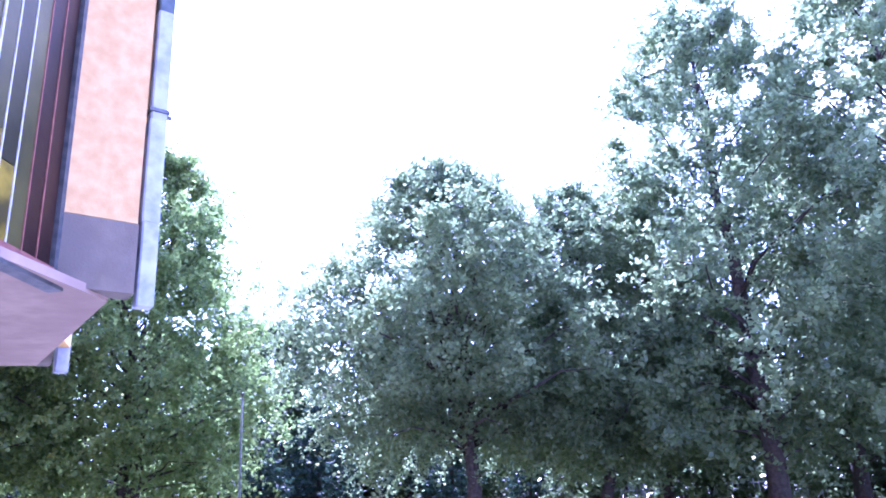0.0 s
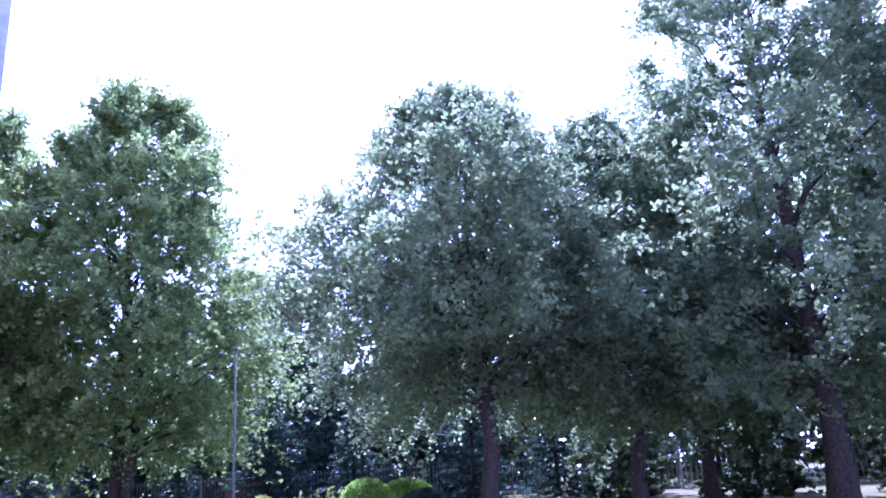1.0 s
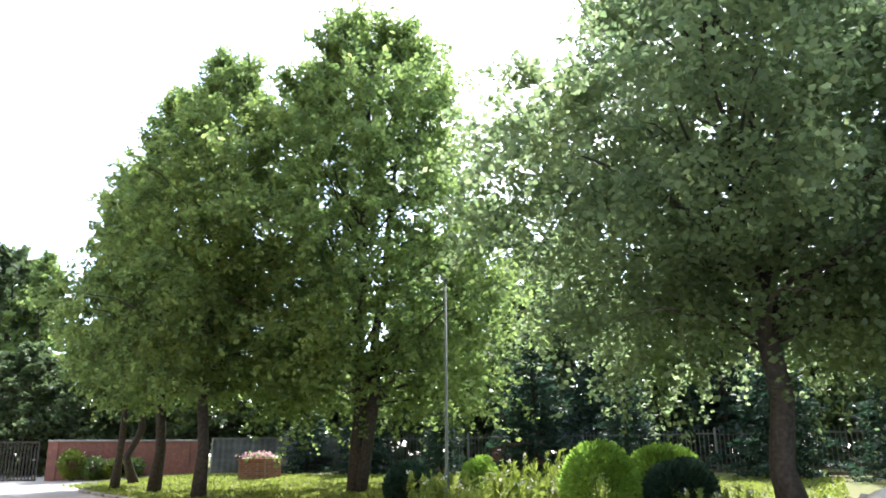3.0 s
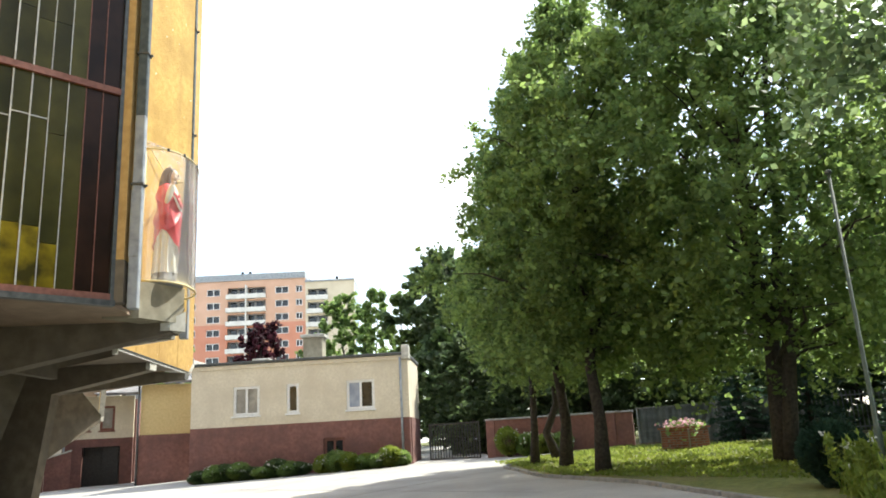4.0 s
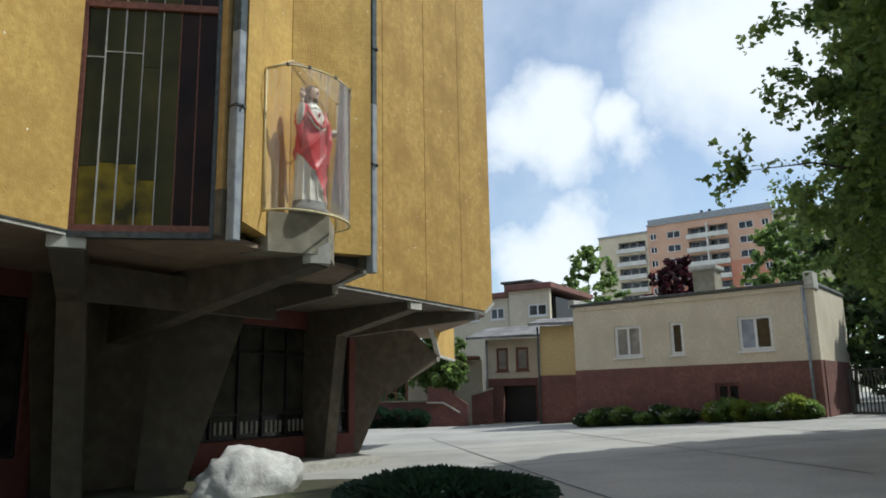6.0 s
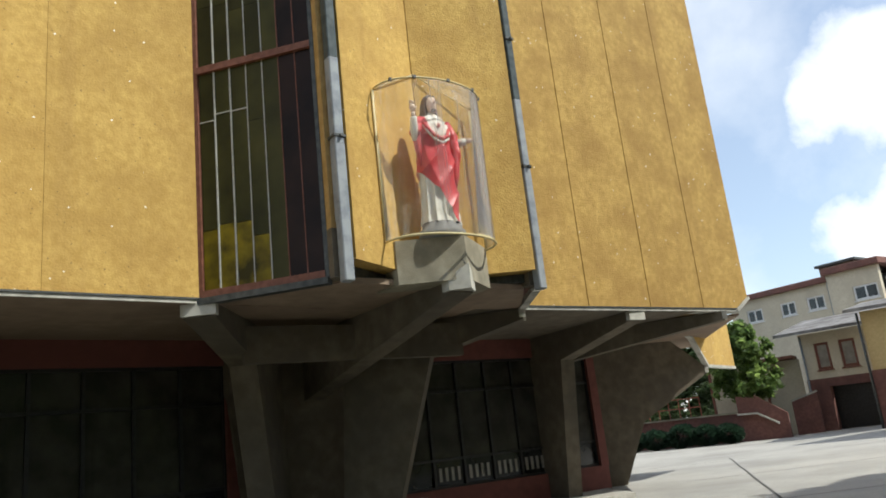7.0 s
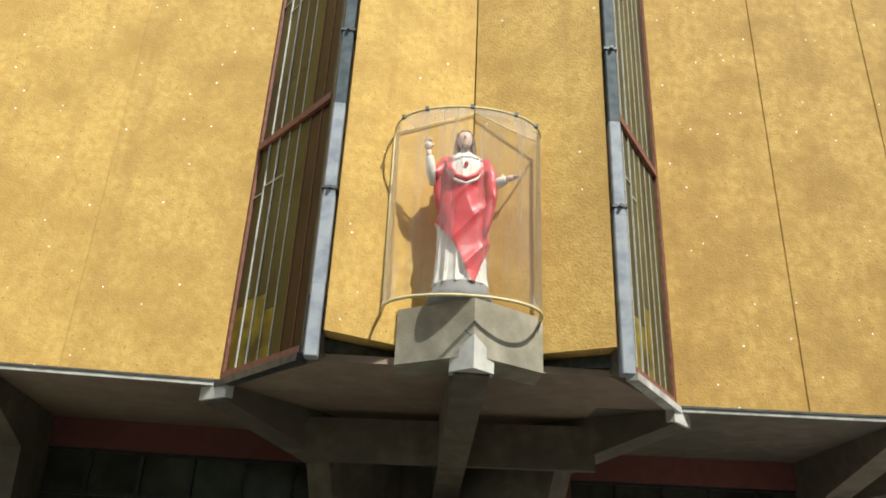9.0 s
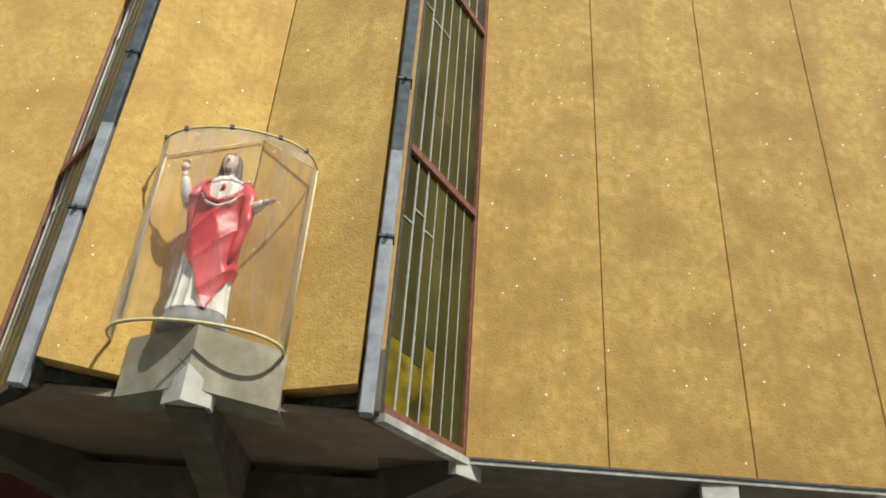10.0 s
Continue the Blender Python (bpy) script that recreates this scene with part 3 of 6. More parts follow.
def plate(bm, p, q, z0, z1, thick, joint=0.004):
    """An upright slab from p to q in plan; its body lies to the left of that way."""
    m, length = wall_frame(p, q)
    box(bm, joint, length - joint, 0, thick, z0, z1, m)
    return bm


def wall_panels(points, z0, z1, chamfer=0.0, mat=None, joint=0.004):
    """Rendered wall slabs between the joints of one facade, with the dark joint behind."""
    for i, (p, q) in enumerate(zip(points, points[1:])):
        bm = plate(bmesh.new(), p, q, z0, z1, 0.22, joint)
        if chamfer and i == len(points) - 2:
            bm.free()
            bm = bmesh.new()
            m, length = wall_frame(p, q)
            rim = [(joint, z0), (length - 2 * chamfer, z0), (length, z0 + chamfer * 1.2), (length, z1), (joint, z1)]
            loops = [[m @ Vector((x, y, z)) for x, z in rim] for y in (0.0, 0.22)]
            hull_loft(bm, loops)
            strip = bmesh.new()
            beam(strip, m @ Vector((length - 2 * chamfer, 0.1, z0 - 0.035)), m @ Vector((length + 0.02, 0.1, z0 + chamfer * 1.2 - 0.03)), 0.27, 0.05)
            cpart("edge_strip", strip, FASCIA)
        bmesh.ops.bevel(bm, geom=[e for e in bm.edges if e.calc_length() > 0.5], offset=joint * 2, segments=1, affect="EDGES")
        cpart("wall_panel", bm, mat or OCHRE)
    bm = bmesh.new()
    for p, q in zip(points, points[1:]):
        m, length = wall_frame(p, q)
        box(bm, 0, length, 0.10, 0.28, z0 + 0.03 + chamfer, z1, m)
    cpart("wall_backing", bm, JOINT, "dark joints between slabs")
    bm = bmesh.new()
    m, length = wall_frame(points[0], points[-1])
    box(bm, 0, length - chamfer * 2.2, -0.035, 0.25, z0 - 0.055, z0 - 0.012, m)
    cpart("fascia_strip", bm, FASCIA, "pale edge strip under the wall")
    bm = bmesh.new()
    box(bm, 0, length - chamfer * 2.2, -0.05, 0.05, z0 - 0.012, z0 + 0.012, m)
    cpart("drip_flashing", bm, TIN)


def glass_strip(p, q, z0, z1, seed, dark, bay_at_start=False):
    """A tall stained-glass strip window: frame, rails, bars and panes, from the valley p to the bay q."""
    rng = random.Random(seed)
    m, length = wall_frame(p, q)
    win = empty("window", church.matrix_basis.inverted() @ m, "tall stained glass strip window in brown frame")
    win.parent = church
    for a, b in ((0, 0.05), (length - 0.05, length)):
        part("jamb", boxed(a, b, 0.0, 0.12, z0, z1), TIN if (a == 0) == bay_at_start else BROWN_FRAME, win)
    rails = [z0, 6.28, 9.3, 12.4, z1 - 0.1]
    for z in rails:
        part("rail", boxed(0.05, length - 0.05, -0.012, 0.11, z, z + 0.09), BROWN_FRAME, win)
    cols = 7
    wide = (length - 0.1) / cols
    for k in range(1, cols):
        x = 0.05 + wide * k
        part("glazing_bar", boxed(x - (0.009 if k < 3 else 0.006), x + (0.009 if k < 3 else 0.006), 0.02 if k < 3 else 0.028, 0.06, z0 + 0.09, z1 - 0.1), LEAD if k < 5 or not dark else BROWN_FRAME, win)
    for lo, hi in zip(rails, rails[1:]):
        for k in range(cols):
            cuts = [lo + 0.09] + sorted(lo + 0.09 + (hi - lo - 0.09) * f for f in ((rng.uniform(0.20, 0.30), rng.uniform(0.66, 0.80)) if k < 4 else ())) + [hi]
            for j, (a, b) in enumerate(zip(cuts, cuts[1:])):
                low = lo == z0 and j == 0
                mat = GLASS_AMBER if low and k in (0, 1, 2, 3) else GLASS_BROWN if k >= (5 if dark else 9) else GLASS_OLIVE if lo < 9 or k % 2 else GLASS_GREY
                x0, x1 = 0.05 + wide * k + 0.008, 0.05 + wide * (k + 1) - 0.008
                part("pane", boxed(x0, x1, 0.035, 0.05, a + 0.004, b - 0.004), mat, win)
                if j == 2 and k < 3:
                    part("cross_bar", boxed(x0, x1, 0.022, 0.055, a - 0.007, a + 0.007), LEAD, win)
    return win


def bay(o, yaw, left, right, with_statue, deep=0.29):
    """A folded bay: two rendered slabs meeting in a shallow valley, box gutters at their edges, strip windows beside and concrete fins below."""
    M = pose(o[0], o[1], 0, 0, 0, yaw)

    def w(x, y, z=0.0):
        return M @ Vector((x, y, z))

    top, low = ZT + 1.0, ZF + 0.10
    edge, back = 1.36, -0.56
    for s in (1, -1):
        bm = bmesh.new()
        prism(bm, [(s * 0.008, back), (s * edge, -0.10), (s * edge, -0.36), (s * 0.008, back - 0.28)], [low - 0.02, low + 0.06, low + 0.06, low - 0.02], top)
        bmesh.ops.transform(bm, matrix=M, verts=list(bm.verts))
        cpart("bay_slab", bm, OCHRE)
        bm = boxed(min(s * (edge + 0.005), s * (edge + 0.20)), max(s * (edge + 0.005), s * (edge + 0.20)), -0.27 - deep, -0.27, low + 0.46, top, m=M)
        cpart("reveal_strip", bm, OCHRE_PLAIN, "smooth ochre side of the bay slab")
        bm = boxed(min(s * (edge + 0.005), s * (edge + 0.205)), max(s * (edge + 0.005), s * (edge + 0.205)), -0.29 - deep, -0.26, low - 0.12, low + 0.455, m=M)
        cpart("slab_foot", bm, CONCRETE)
        # gutter: box section, lapped sheets, clips
        gx = s * (edge + 0.10)
        for z0, z1, mat in ((ZF - 0.10, ZF + 0.62, ZINC), (ZF + 0.60, ZF + 1.55, ZINC), (ZF + 1.53, ZF + 2.66, ZINC), (ZF + 2.64, ZF + 5.2, ZINC_GREEN), (ZF + 5.18, top, ZINC_GREEN)):
            g = 0.062 + (0.004 if int(z0 * 10) % 2 else 0)
            bm = boxed(gx - g, gx + g, -0.085 - 2.2 * g, -0.085, z0, z1, bevel=0.012, m=M)
            cpart("gutter_pipe", bm, mat)
        for z in (ZF + 1.62, ZF + 3.6, ZF + 5.7, ZF + 7.8):
            bm = boxed(gx - 0.078, gx + 0.078, -0.240, -0.072, z, z + 0.03, m=M)
            box(bm, gx - 0.02, gx + 0.01, -0.074, -0.035, z - 0.01, z + 0.02, M)
            cpart("pipe_clip", bm, TIN)
        # dark plate under the slab, standing for the shadow there
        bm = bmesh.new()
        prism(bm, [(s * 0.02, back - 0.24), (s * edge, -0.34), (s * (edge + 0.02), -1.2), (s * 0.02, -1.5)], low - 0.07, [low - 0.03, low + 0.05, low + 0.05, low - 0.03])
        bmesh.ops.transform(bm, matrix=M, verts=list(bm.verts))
        cpart("bay_shade_plate", bm, TIN)
        # window strip
        valley = left if s > 0 else right
        p, q = w(valley[0], valley[1]), w(s * (edge + 0.208), -0.21 - deep)
        if s > 0:
            glass_strip((p.x, p.y), (q.x, q.y), ZF, ZT, 5, True)
        else:
            glass_strip((q.x, q.y), (p.x, p.y), ZF, ZT, 9, False, True)
        bm = bmesh.new()
        beam(bm, (p.x, p.y, ZF - 0.04), (q.x, q.y, ZF - 0.04), 0.12, 0.075)
        cpart("window_sill", bm, FASCIA if s < 0 else TIN)
        # bracket fin: from the valley back to the knee and down
        vx, vy = valley
        foot, knee = (Vector((1.12, -3.5, 0)), Vector((1.60, -3.0, 0))) if s > 0 else (Vector((-0.72, -3.28, 0)), Vector((-1.36, -2.68, 0)))
        d = (knee - Vector((vx, vy, 0))).normalized()
        side = Vector((-d.y, d.x, 0)) * 0.19
        tip = Vector((vx, vy, 0)) - d * 0.02
        far = knee + d * 1.4
        prof = [(tip, ZF - 0.06), (tip, ZF - 0.22), (knee, 2.74), (foot, -0.05), (foot + d * 0.7, -0.05), (far, 2.5), (far, ZF - 0.06)]
        bm = bmesh.new()
        a = [bm.verts.new(M @ (Vector((p2.x, p2.y, z)) + side)) for p2, z in prof]
        b = [bm.verts.new(M @ (Vector((p2.x, p2.y, z)) - side)) for p2, z in prof]
        bm.faces.new(a)
        bm.faces.new(b[::-1])
        for i in range(len(prof)):
            j = (i + 1) % len(prof)
            bm.faces.new([a[i], b[i], b[j], a[j]])
        bmesh.ops.recalc_face_normals(bm, faces=list(bm.faces))
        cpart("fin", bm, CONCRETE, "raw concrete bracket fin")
        # end face coloured pale where sun strikes the fin
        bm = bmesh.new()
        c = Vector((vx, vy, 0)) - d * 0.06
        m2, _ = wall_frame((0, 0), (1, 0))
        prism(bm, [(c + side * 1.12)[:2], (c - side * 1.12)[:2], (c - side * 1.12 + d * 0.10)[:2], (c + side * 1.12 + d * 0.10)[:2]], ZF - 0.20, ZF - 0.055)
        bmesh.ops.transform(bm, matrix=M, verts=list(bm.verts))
        cpart("fin_cap", bm, CONCRETE_PALE, "concrete fin end coloured pale as sunlit")
    # middle strut, its end coloured pale as if sunlit, web between the fins
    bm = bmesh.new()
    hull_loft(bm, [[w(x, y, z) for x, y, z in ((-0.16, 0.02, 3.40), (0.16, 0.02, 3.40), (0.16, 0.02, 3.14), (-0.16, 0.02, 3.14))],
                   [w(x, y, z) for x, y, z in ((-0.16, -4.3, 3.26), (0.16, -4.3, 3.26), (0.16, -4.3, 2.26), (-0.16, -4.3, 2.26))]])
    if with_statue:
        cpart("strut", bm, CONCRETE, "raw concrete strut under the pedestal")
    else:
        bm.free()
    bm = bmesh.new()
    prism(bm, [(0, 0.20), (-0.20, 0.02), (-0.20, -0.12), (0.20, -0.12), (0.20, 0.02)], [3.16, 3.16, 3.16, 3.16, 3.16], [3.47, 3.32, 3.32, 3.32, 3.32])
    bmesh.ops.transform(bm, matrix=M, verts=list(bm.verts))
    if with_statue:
        cpart("strut_cap", bm, CONCRETE_PALE, "concrete strut end coloured pale as sunlit")
    else:
        bm.free()
    bm = bmesh.new()
    hull_loft(bm, [[w(-0.8, -4.25, -0.05), w(1.1, -4.35, -0.05), w(1.1, -4.8, -0.05), w(-0.8, -4.8, -0.05)],
                   [w(-1.3, -4.15, 2.5), w(1.4, -4.15, 2.5), w(1.4, -4.8, 2.5), w(-1.3, -4.8, 2.5)],
                   [w(-1.3, -4.15, ZF - 0.06), w(1.4, -4.15, ZF - 0.06), w(1.4, -4.8, ZF - 0.06), w(-1.3, -4.8, ZF - 0.06)]])
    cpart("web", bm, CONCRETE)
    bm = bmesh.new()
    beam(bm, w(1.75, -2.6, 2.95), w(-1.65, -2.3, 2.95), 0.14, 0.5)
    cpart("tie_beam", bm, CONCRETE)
    bm = bmesh.new()
    prism(bm, [w(left[0], left[1])[:2], w(1.38, -0.40)[:2], w(-1.38, -0.40)[:2], w(right[0], right[1])[:2], w(-1.3, -4.2)[:2], w(1.3, -4.2)[:2]], ZF - 0.05, ZF + 0.02)
    cpart("soffit", bm, SOFFIT)
    if with_statue:
        # prow pedestal with curved underside
        bm = bmesh.new()
        for s in (1, -1):
            cols = 9
            for i in range(cols):
                f0, f1 = i / cols, (i + 1) / cols
                ring = []
                for f in (f0, f1):
                    x, y = s * 0.70 * f, 0.17 - 0.46 * f
                    zb = 3.28
                    ring.append(((x, y, 3.82), (x, y, zb), (x, y - 0.5, zb), (x, y - 0.5, 3.82)))
                a = [bm.verts.new(p) for p in ring[0]]
                b = [bm.verts.new(p) for p in ring[1]]
                for k in range(4):
                    bm.faces.new([a[k], a[(k + 1) % 4], b[(k + 1) % 4], b[k]])
                if i == cols - 1:
                    bm.faces.new(b)
        bmesh.ops.remove_doubles(bm, verts=list(bm.verts), dist=0.001)
        bmesh.ops.recalc_face_normals(bm, faces=list(bm.faces))
        bmesh.ops.transform(bm, matrix=M, verts=list(bm.verts))
        cpart("pedestal", bm, CONCRETE_MID, "grey concrete prow pedestal")
    return M


B0, B1 = (-2.42, 7.00), (-10.47, 11.46)
M1 = bay(B1, -24.6, (2.62, -1.67), (-2.45, -1.69), True, 0.16)
M0 = bay(B0, -52.0, (2.54, -1.68), (-1.93, -1.64), False, 0.6)
A1 = tuple((M1 @ Vector((2.62, -1.67, 0)))[:2])
VR = tuple((M1 @ Vector((-2.45, -1.69, 0)))[:2])
A0 = tuple((M0 @ Vector((-1.93, -1.64, 0)))[:2])
V0 = tuple((M0 @ Vector((2.54, -1.68, 0)))[:2])
CR = (-18.75, 13.6)
e = (Vector(CR) - Vector(VR)).normalized()
seams = [Vector(VR) + e * d for d in (0, 1.50, 3.04, 4.53)] + [Vector(CR)]
wall_panels([tuple(p) for p in seams], ZF, ZT, 0.22, OCHRE_WORN)
wall_panels([A0, (-7.20, 8.25), A1], ZF, ZT, joint=0.0012)
# unseen wall past the corner towards the far wing, added to shade its fin
wall_panels([(-18.78, 13.50), (-23.05, 11.80)], ZF + 0.22, ZT - 2)
# soffit added with it to keep the sun off that fin
cpart("soffit", prism(bmesh.new(), [(-18.6, 13.4), (-23.1, 11.72), (-24.4, 12.0), (-24.0, 6.5), (-17.0, 9.2)], ZF - 0.1, ZF - 0.06), SOFFIT)
wall_panels([(-2.4, -12), (-2.1, -4), (-1.4, 1.9), V0], ZF, ZT)
# fins under the right-hand facade, the corner and the wing
def side_fin(tip, back, z_tip, width=0.3, reach=0.62, knee=0.5, knee_z=2.74, base=-0.02, rise=0.0):
    tip, back = Vector((*tip, 0)), Vector((*back, 0))
    d = (back - tip).normalized()
    side = Vector((-d.y, d.x, 0)) * width / 2
    length = (back - tip).length
    prof = [(0, z_tip), (0, z_tip - 0.16), (knee, knee_z), (reach, base), (1.0, base), (1.0, z_tip + rise), (0.2, z_tip + rise)]
    bm = bmesh.new()
    a = [bm.verts.new(tip + d * (length * f) + side + Vector((0, 0, z))) for f, z in prof]
    b = [bm.verts.new(tip + d * (length * f) - side + Vector((0, 0, z))) for f, z in prof]
    bm.faces.new(a)
    bm.faces.new(b[::-1])
    for i in range(len(prof)):
        j = (i + 1) % len(prof)
        bm.faces.new([a[i], b[i], b[j], a[j]])
    bmesh.ops.recalc_face_normals(bm, faces=list(bm.faces))
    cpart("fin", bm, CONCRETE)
    # pale end again stands for the sunlit tip
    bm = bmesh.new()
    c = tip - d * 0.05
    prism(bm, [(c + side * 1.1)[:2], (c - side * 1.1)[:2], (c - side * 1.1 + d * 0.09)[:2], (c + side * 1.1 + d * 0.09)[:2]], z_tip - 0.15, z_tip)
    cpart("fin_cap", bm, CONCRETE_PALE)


side_fin((-15.78, 12.08), (-17.5, 9.0), ZF - 0.06, 0.34, reach=0.66, knee=0.56)
side_fin((-17.95, 13.22), (-17.2, 8.9), ZF - 0.06, 0.30, reach=0.80, knee=0.72)
side_fin((-6.40, 7.95), (-7.25, 5.2), ZF - 0.06, 0.40, reach=0.66, knee=0.50)
side_fin((-22.3, 11.8), (-19.6, 8.2), 2.56, 0.34, reach=0.55, knee=0.40, knee_z=1.4, rise=0.78)


def wing_wall():
    """The far wing: a rendered wall whose lower near corner is cut off aslant, with a pale edge strip."""
    m, length = wall_frame((-19.9, 11.73), (-24.77, 12.18))
    cut = 1.45
    rim = [(cut - 0.85, ZF + 0.1), (cut, 3.27), (2.36, 2.60), (length, 2.60)]
    bm = bmesh.new()
    outline = [(0.2, ZT - 4), (0.2, ZF + 0.1)] + rim + [(length, ZT - 4)]
    front = [bm.verts.new(m @ Vector((x, 0, z))) for x, z in outline]
    rear = [bm.verts.new(m @ Vector((x, 0.07, z))) for x, z in outline]
    bm.faces.new(front)
    bm.faces.new(rear[::-1])
    for i in range(len(outline)):
        j = (i + 1) % len(outline)
        bm.faces.new([front[i], rear[i], rear[j], front[j]])
    bmesh.ops.recalc_face_normals(bm, faces=list(bm.faces))
    cpart("wall_panel", bm, OCHRE)
    for (x0, z0), (x1, z1) in zip(rim, rim[1:]):
        bm = bmesh.new()
        beam(bm, m @ Vector((x0, 0.04, z0 - 0.03)), m @ Vector((x1, 0.04, z1 - 0.03)), 0.13, 0.07)
        cpart("edge_strip", bm, FASCIA)


wing_wall()
# soffits and the recessed ground floor
def offset_line(p, q, dist):
    m, _ = wall_frame(p, q)
    n = m.to_3x3() @ Vector((0, 1, 0))
    return tuple((Vector(p) + n.xy * dist)[:2]), tuple((Vector(q) + n.xy * dist)[:2])


def ground_floor(p, q, dist, bays, z_sill=0.62, slats=False, ceiling=None):
    """The recessed ground-floor wall with a wide steel lattice window."""
    a, b = offset_line(p, q, dist)
    m, length = wall_frame(a, b)
    bm = boxed(0, length, 0.0, 0.25, 0.0, z_sill, m=m)
    cpart("plinth_wall", bm, RED_PLASTER, "red brown plinth wall")
    cpart("lintel", boxed(0, length, 0.0, 0.25, 2.92, ZF, m=m), RED_PLASTER)
    for x0, x1 in ((0, 0.22), (length - 0.22, length)):
        cpart("pier", boxed(x0, x1, -0.02, 0.25, z_sill, 2.92, m=m), RED_PLASTER)
    win = empty("lattice_window", CH_INV @ m, "dark steel lattice window in the recessed ground floor")
    win.parent = church
    wide = (length - 0.44) / bays
    for k in range(bays):
        for z0, z1 in ((z_sill, 1.12), (1.12, 2.35), (2.35, 2.92)):
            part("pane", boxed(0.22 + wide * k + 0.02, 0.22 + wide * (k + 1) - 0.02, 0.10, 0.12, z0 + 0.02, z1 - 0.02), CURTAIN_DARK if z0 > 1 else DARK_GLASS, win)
    for k in range(bays + 1):
        part("mullion", boxed(0.22 + wide * k - 0.025, 0.22 + wide * k + 0.025, 0.05, 0.13, z_sill, 2.92), BLACK_STEEL, win)
    for z in (z_sill + 0.02, 1.12, 2.35, 2.90):
        part("transom", boxed(0.22, length - 0.22, 0.055, 0.125, z - 0.025, z + 0.025), BLACK_STEEL, win)
    if slats:
        for k in range(1, 5):
            for i in range(4):
                x = 0.22 + wide * (k + 0.2 + 0.2 * i)
                part("slat", boxed(x - 0.03, x + 0.03, 0.08, 0.095, z_sill + 0.12, z_sill + 0.36), CURTAIN, win)
    bm = bmesh.new()
    prism(bm, [tuple(p), tuple(q), b, a], ZF - 0.056, ZF + 0.016)
    cpart("soffit", bm, ceiling or SOFFIT)


ea = (Vector(A1) - Vector(A0)).normalized()
ground_floor(A0, tuple(Vector(A1) + ea * 1.7), 2.5, 8)
# ceiling here uses the dark concrete to carry the shade under this facade
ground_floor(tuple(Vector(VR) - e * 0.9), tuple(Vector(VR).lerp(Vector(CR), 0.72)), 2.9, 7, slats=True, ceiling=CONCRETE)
ground_floor((-2.4, -12), V0, 2.4, 12)
# the closed core behind, floor slab and roof
core = [(-21.5, 9.6), (-18.6, 12.9), (-14.0, 10.2), (-12.4, 10.7), (-9.9, 9.6), (-9.0, 8.2), (-6.4, 7.2), (-5.2, 6.4), (-4.0, 4.6), (-3.5, 3.6), (-2.7, 1.8), (-3.3, -4), (-3.6, -20), (-24.0, -20)]
bm = bmesh.new()
prism(bm, core, ZF + 0.03, ZT)
cpart("upper_core", bm, JOINT, "dark inner lining behind the strip windows")
core_low = [(-21.0, 5.0), (-17.6, 8.4), (-15.2, 7.2), (-12.9, 6.3), (-10.8, 5.7), (-9.2, 5.0), (-7.6, 4.0), (-6.6, 2.6), (-5.9, -1), (-5.9, -20), (-24, -20)]
bm = bmesh.new()
prism(bm, core_low, -0.02, ZF - 0.08)
cpart("ground_floor_core", bm, RED_PLASTER)
bm = bmesh.new()
prism(bm, [(-24.5, 9.0), (-18.4, 13.7), (-9.5, 11.2), (-2.4, 5.6), (-2.0, 1.9), (-3.0, -20.5), (-24.5, -20.5)], ZT + 1.0, ZT + 1.3)
cpart("roof", bm, ROOF_TIN)
bm = bmesh.new()
prism(bm, [(-20.5, 8.8), (-17.0, 11.2), (-14.6, 9.9), (-14.2, 8.6), (-16, 7)], -0.02, 0.16)
cpart("plinth_slab", bm, SLAB, "low concrete slab under the fins")

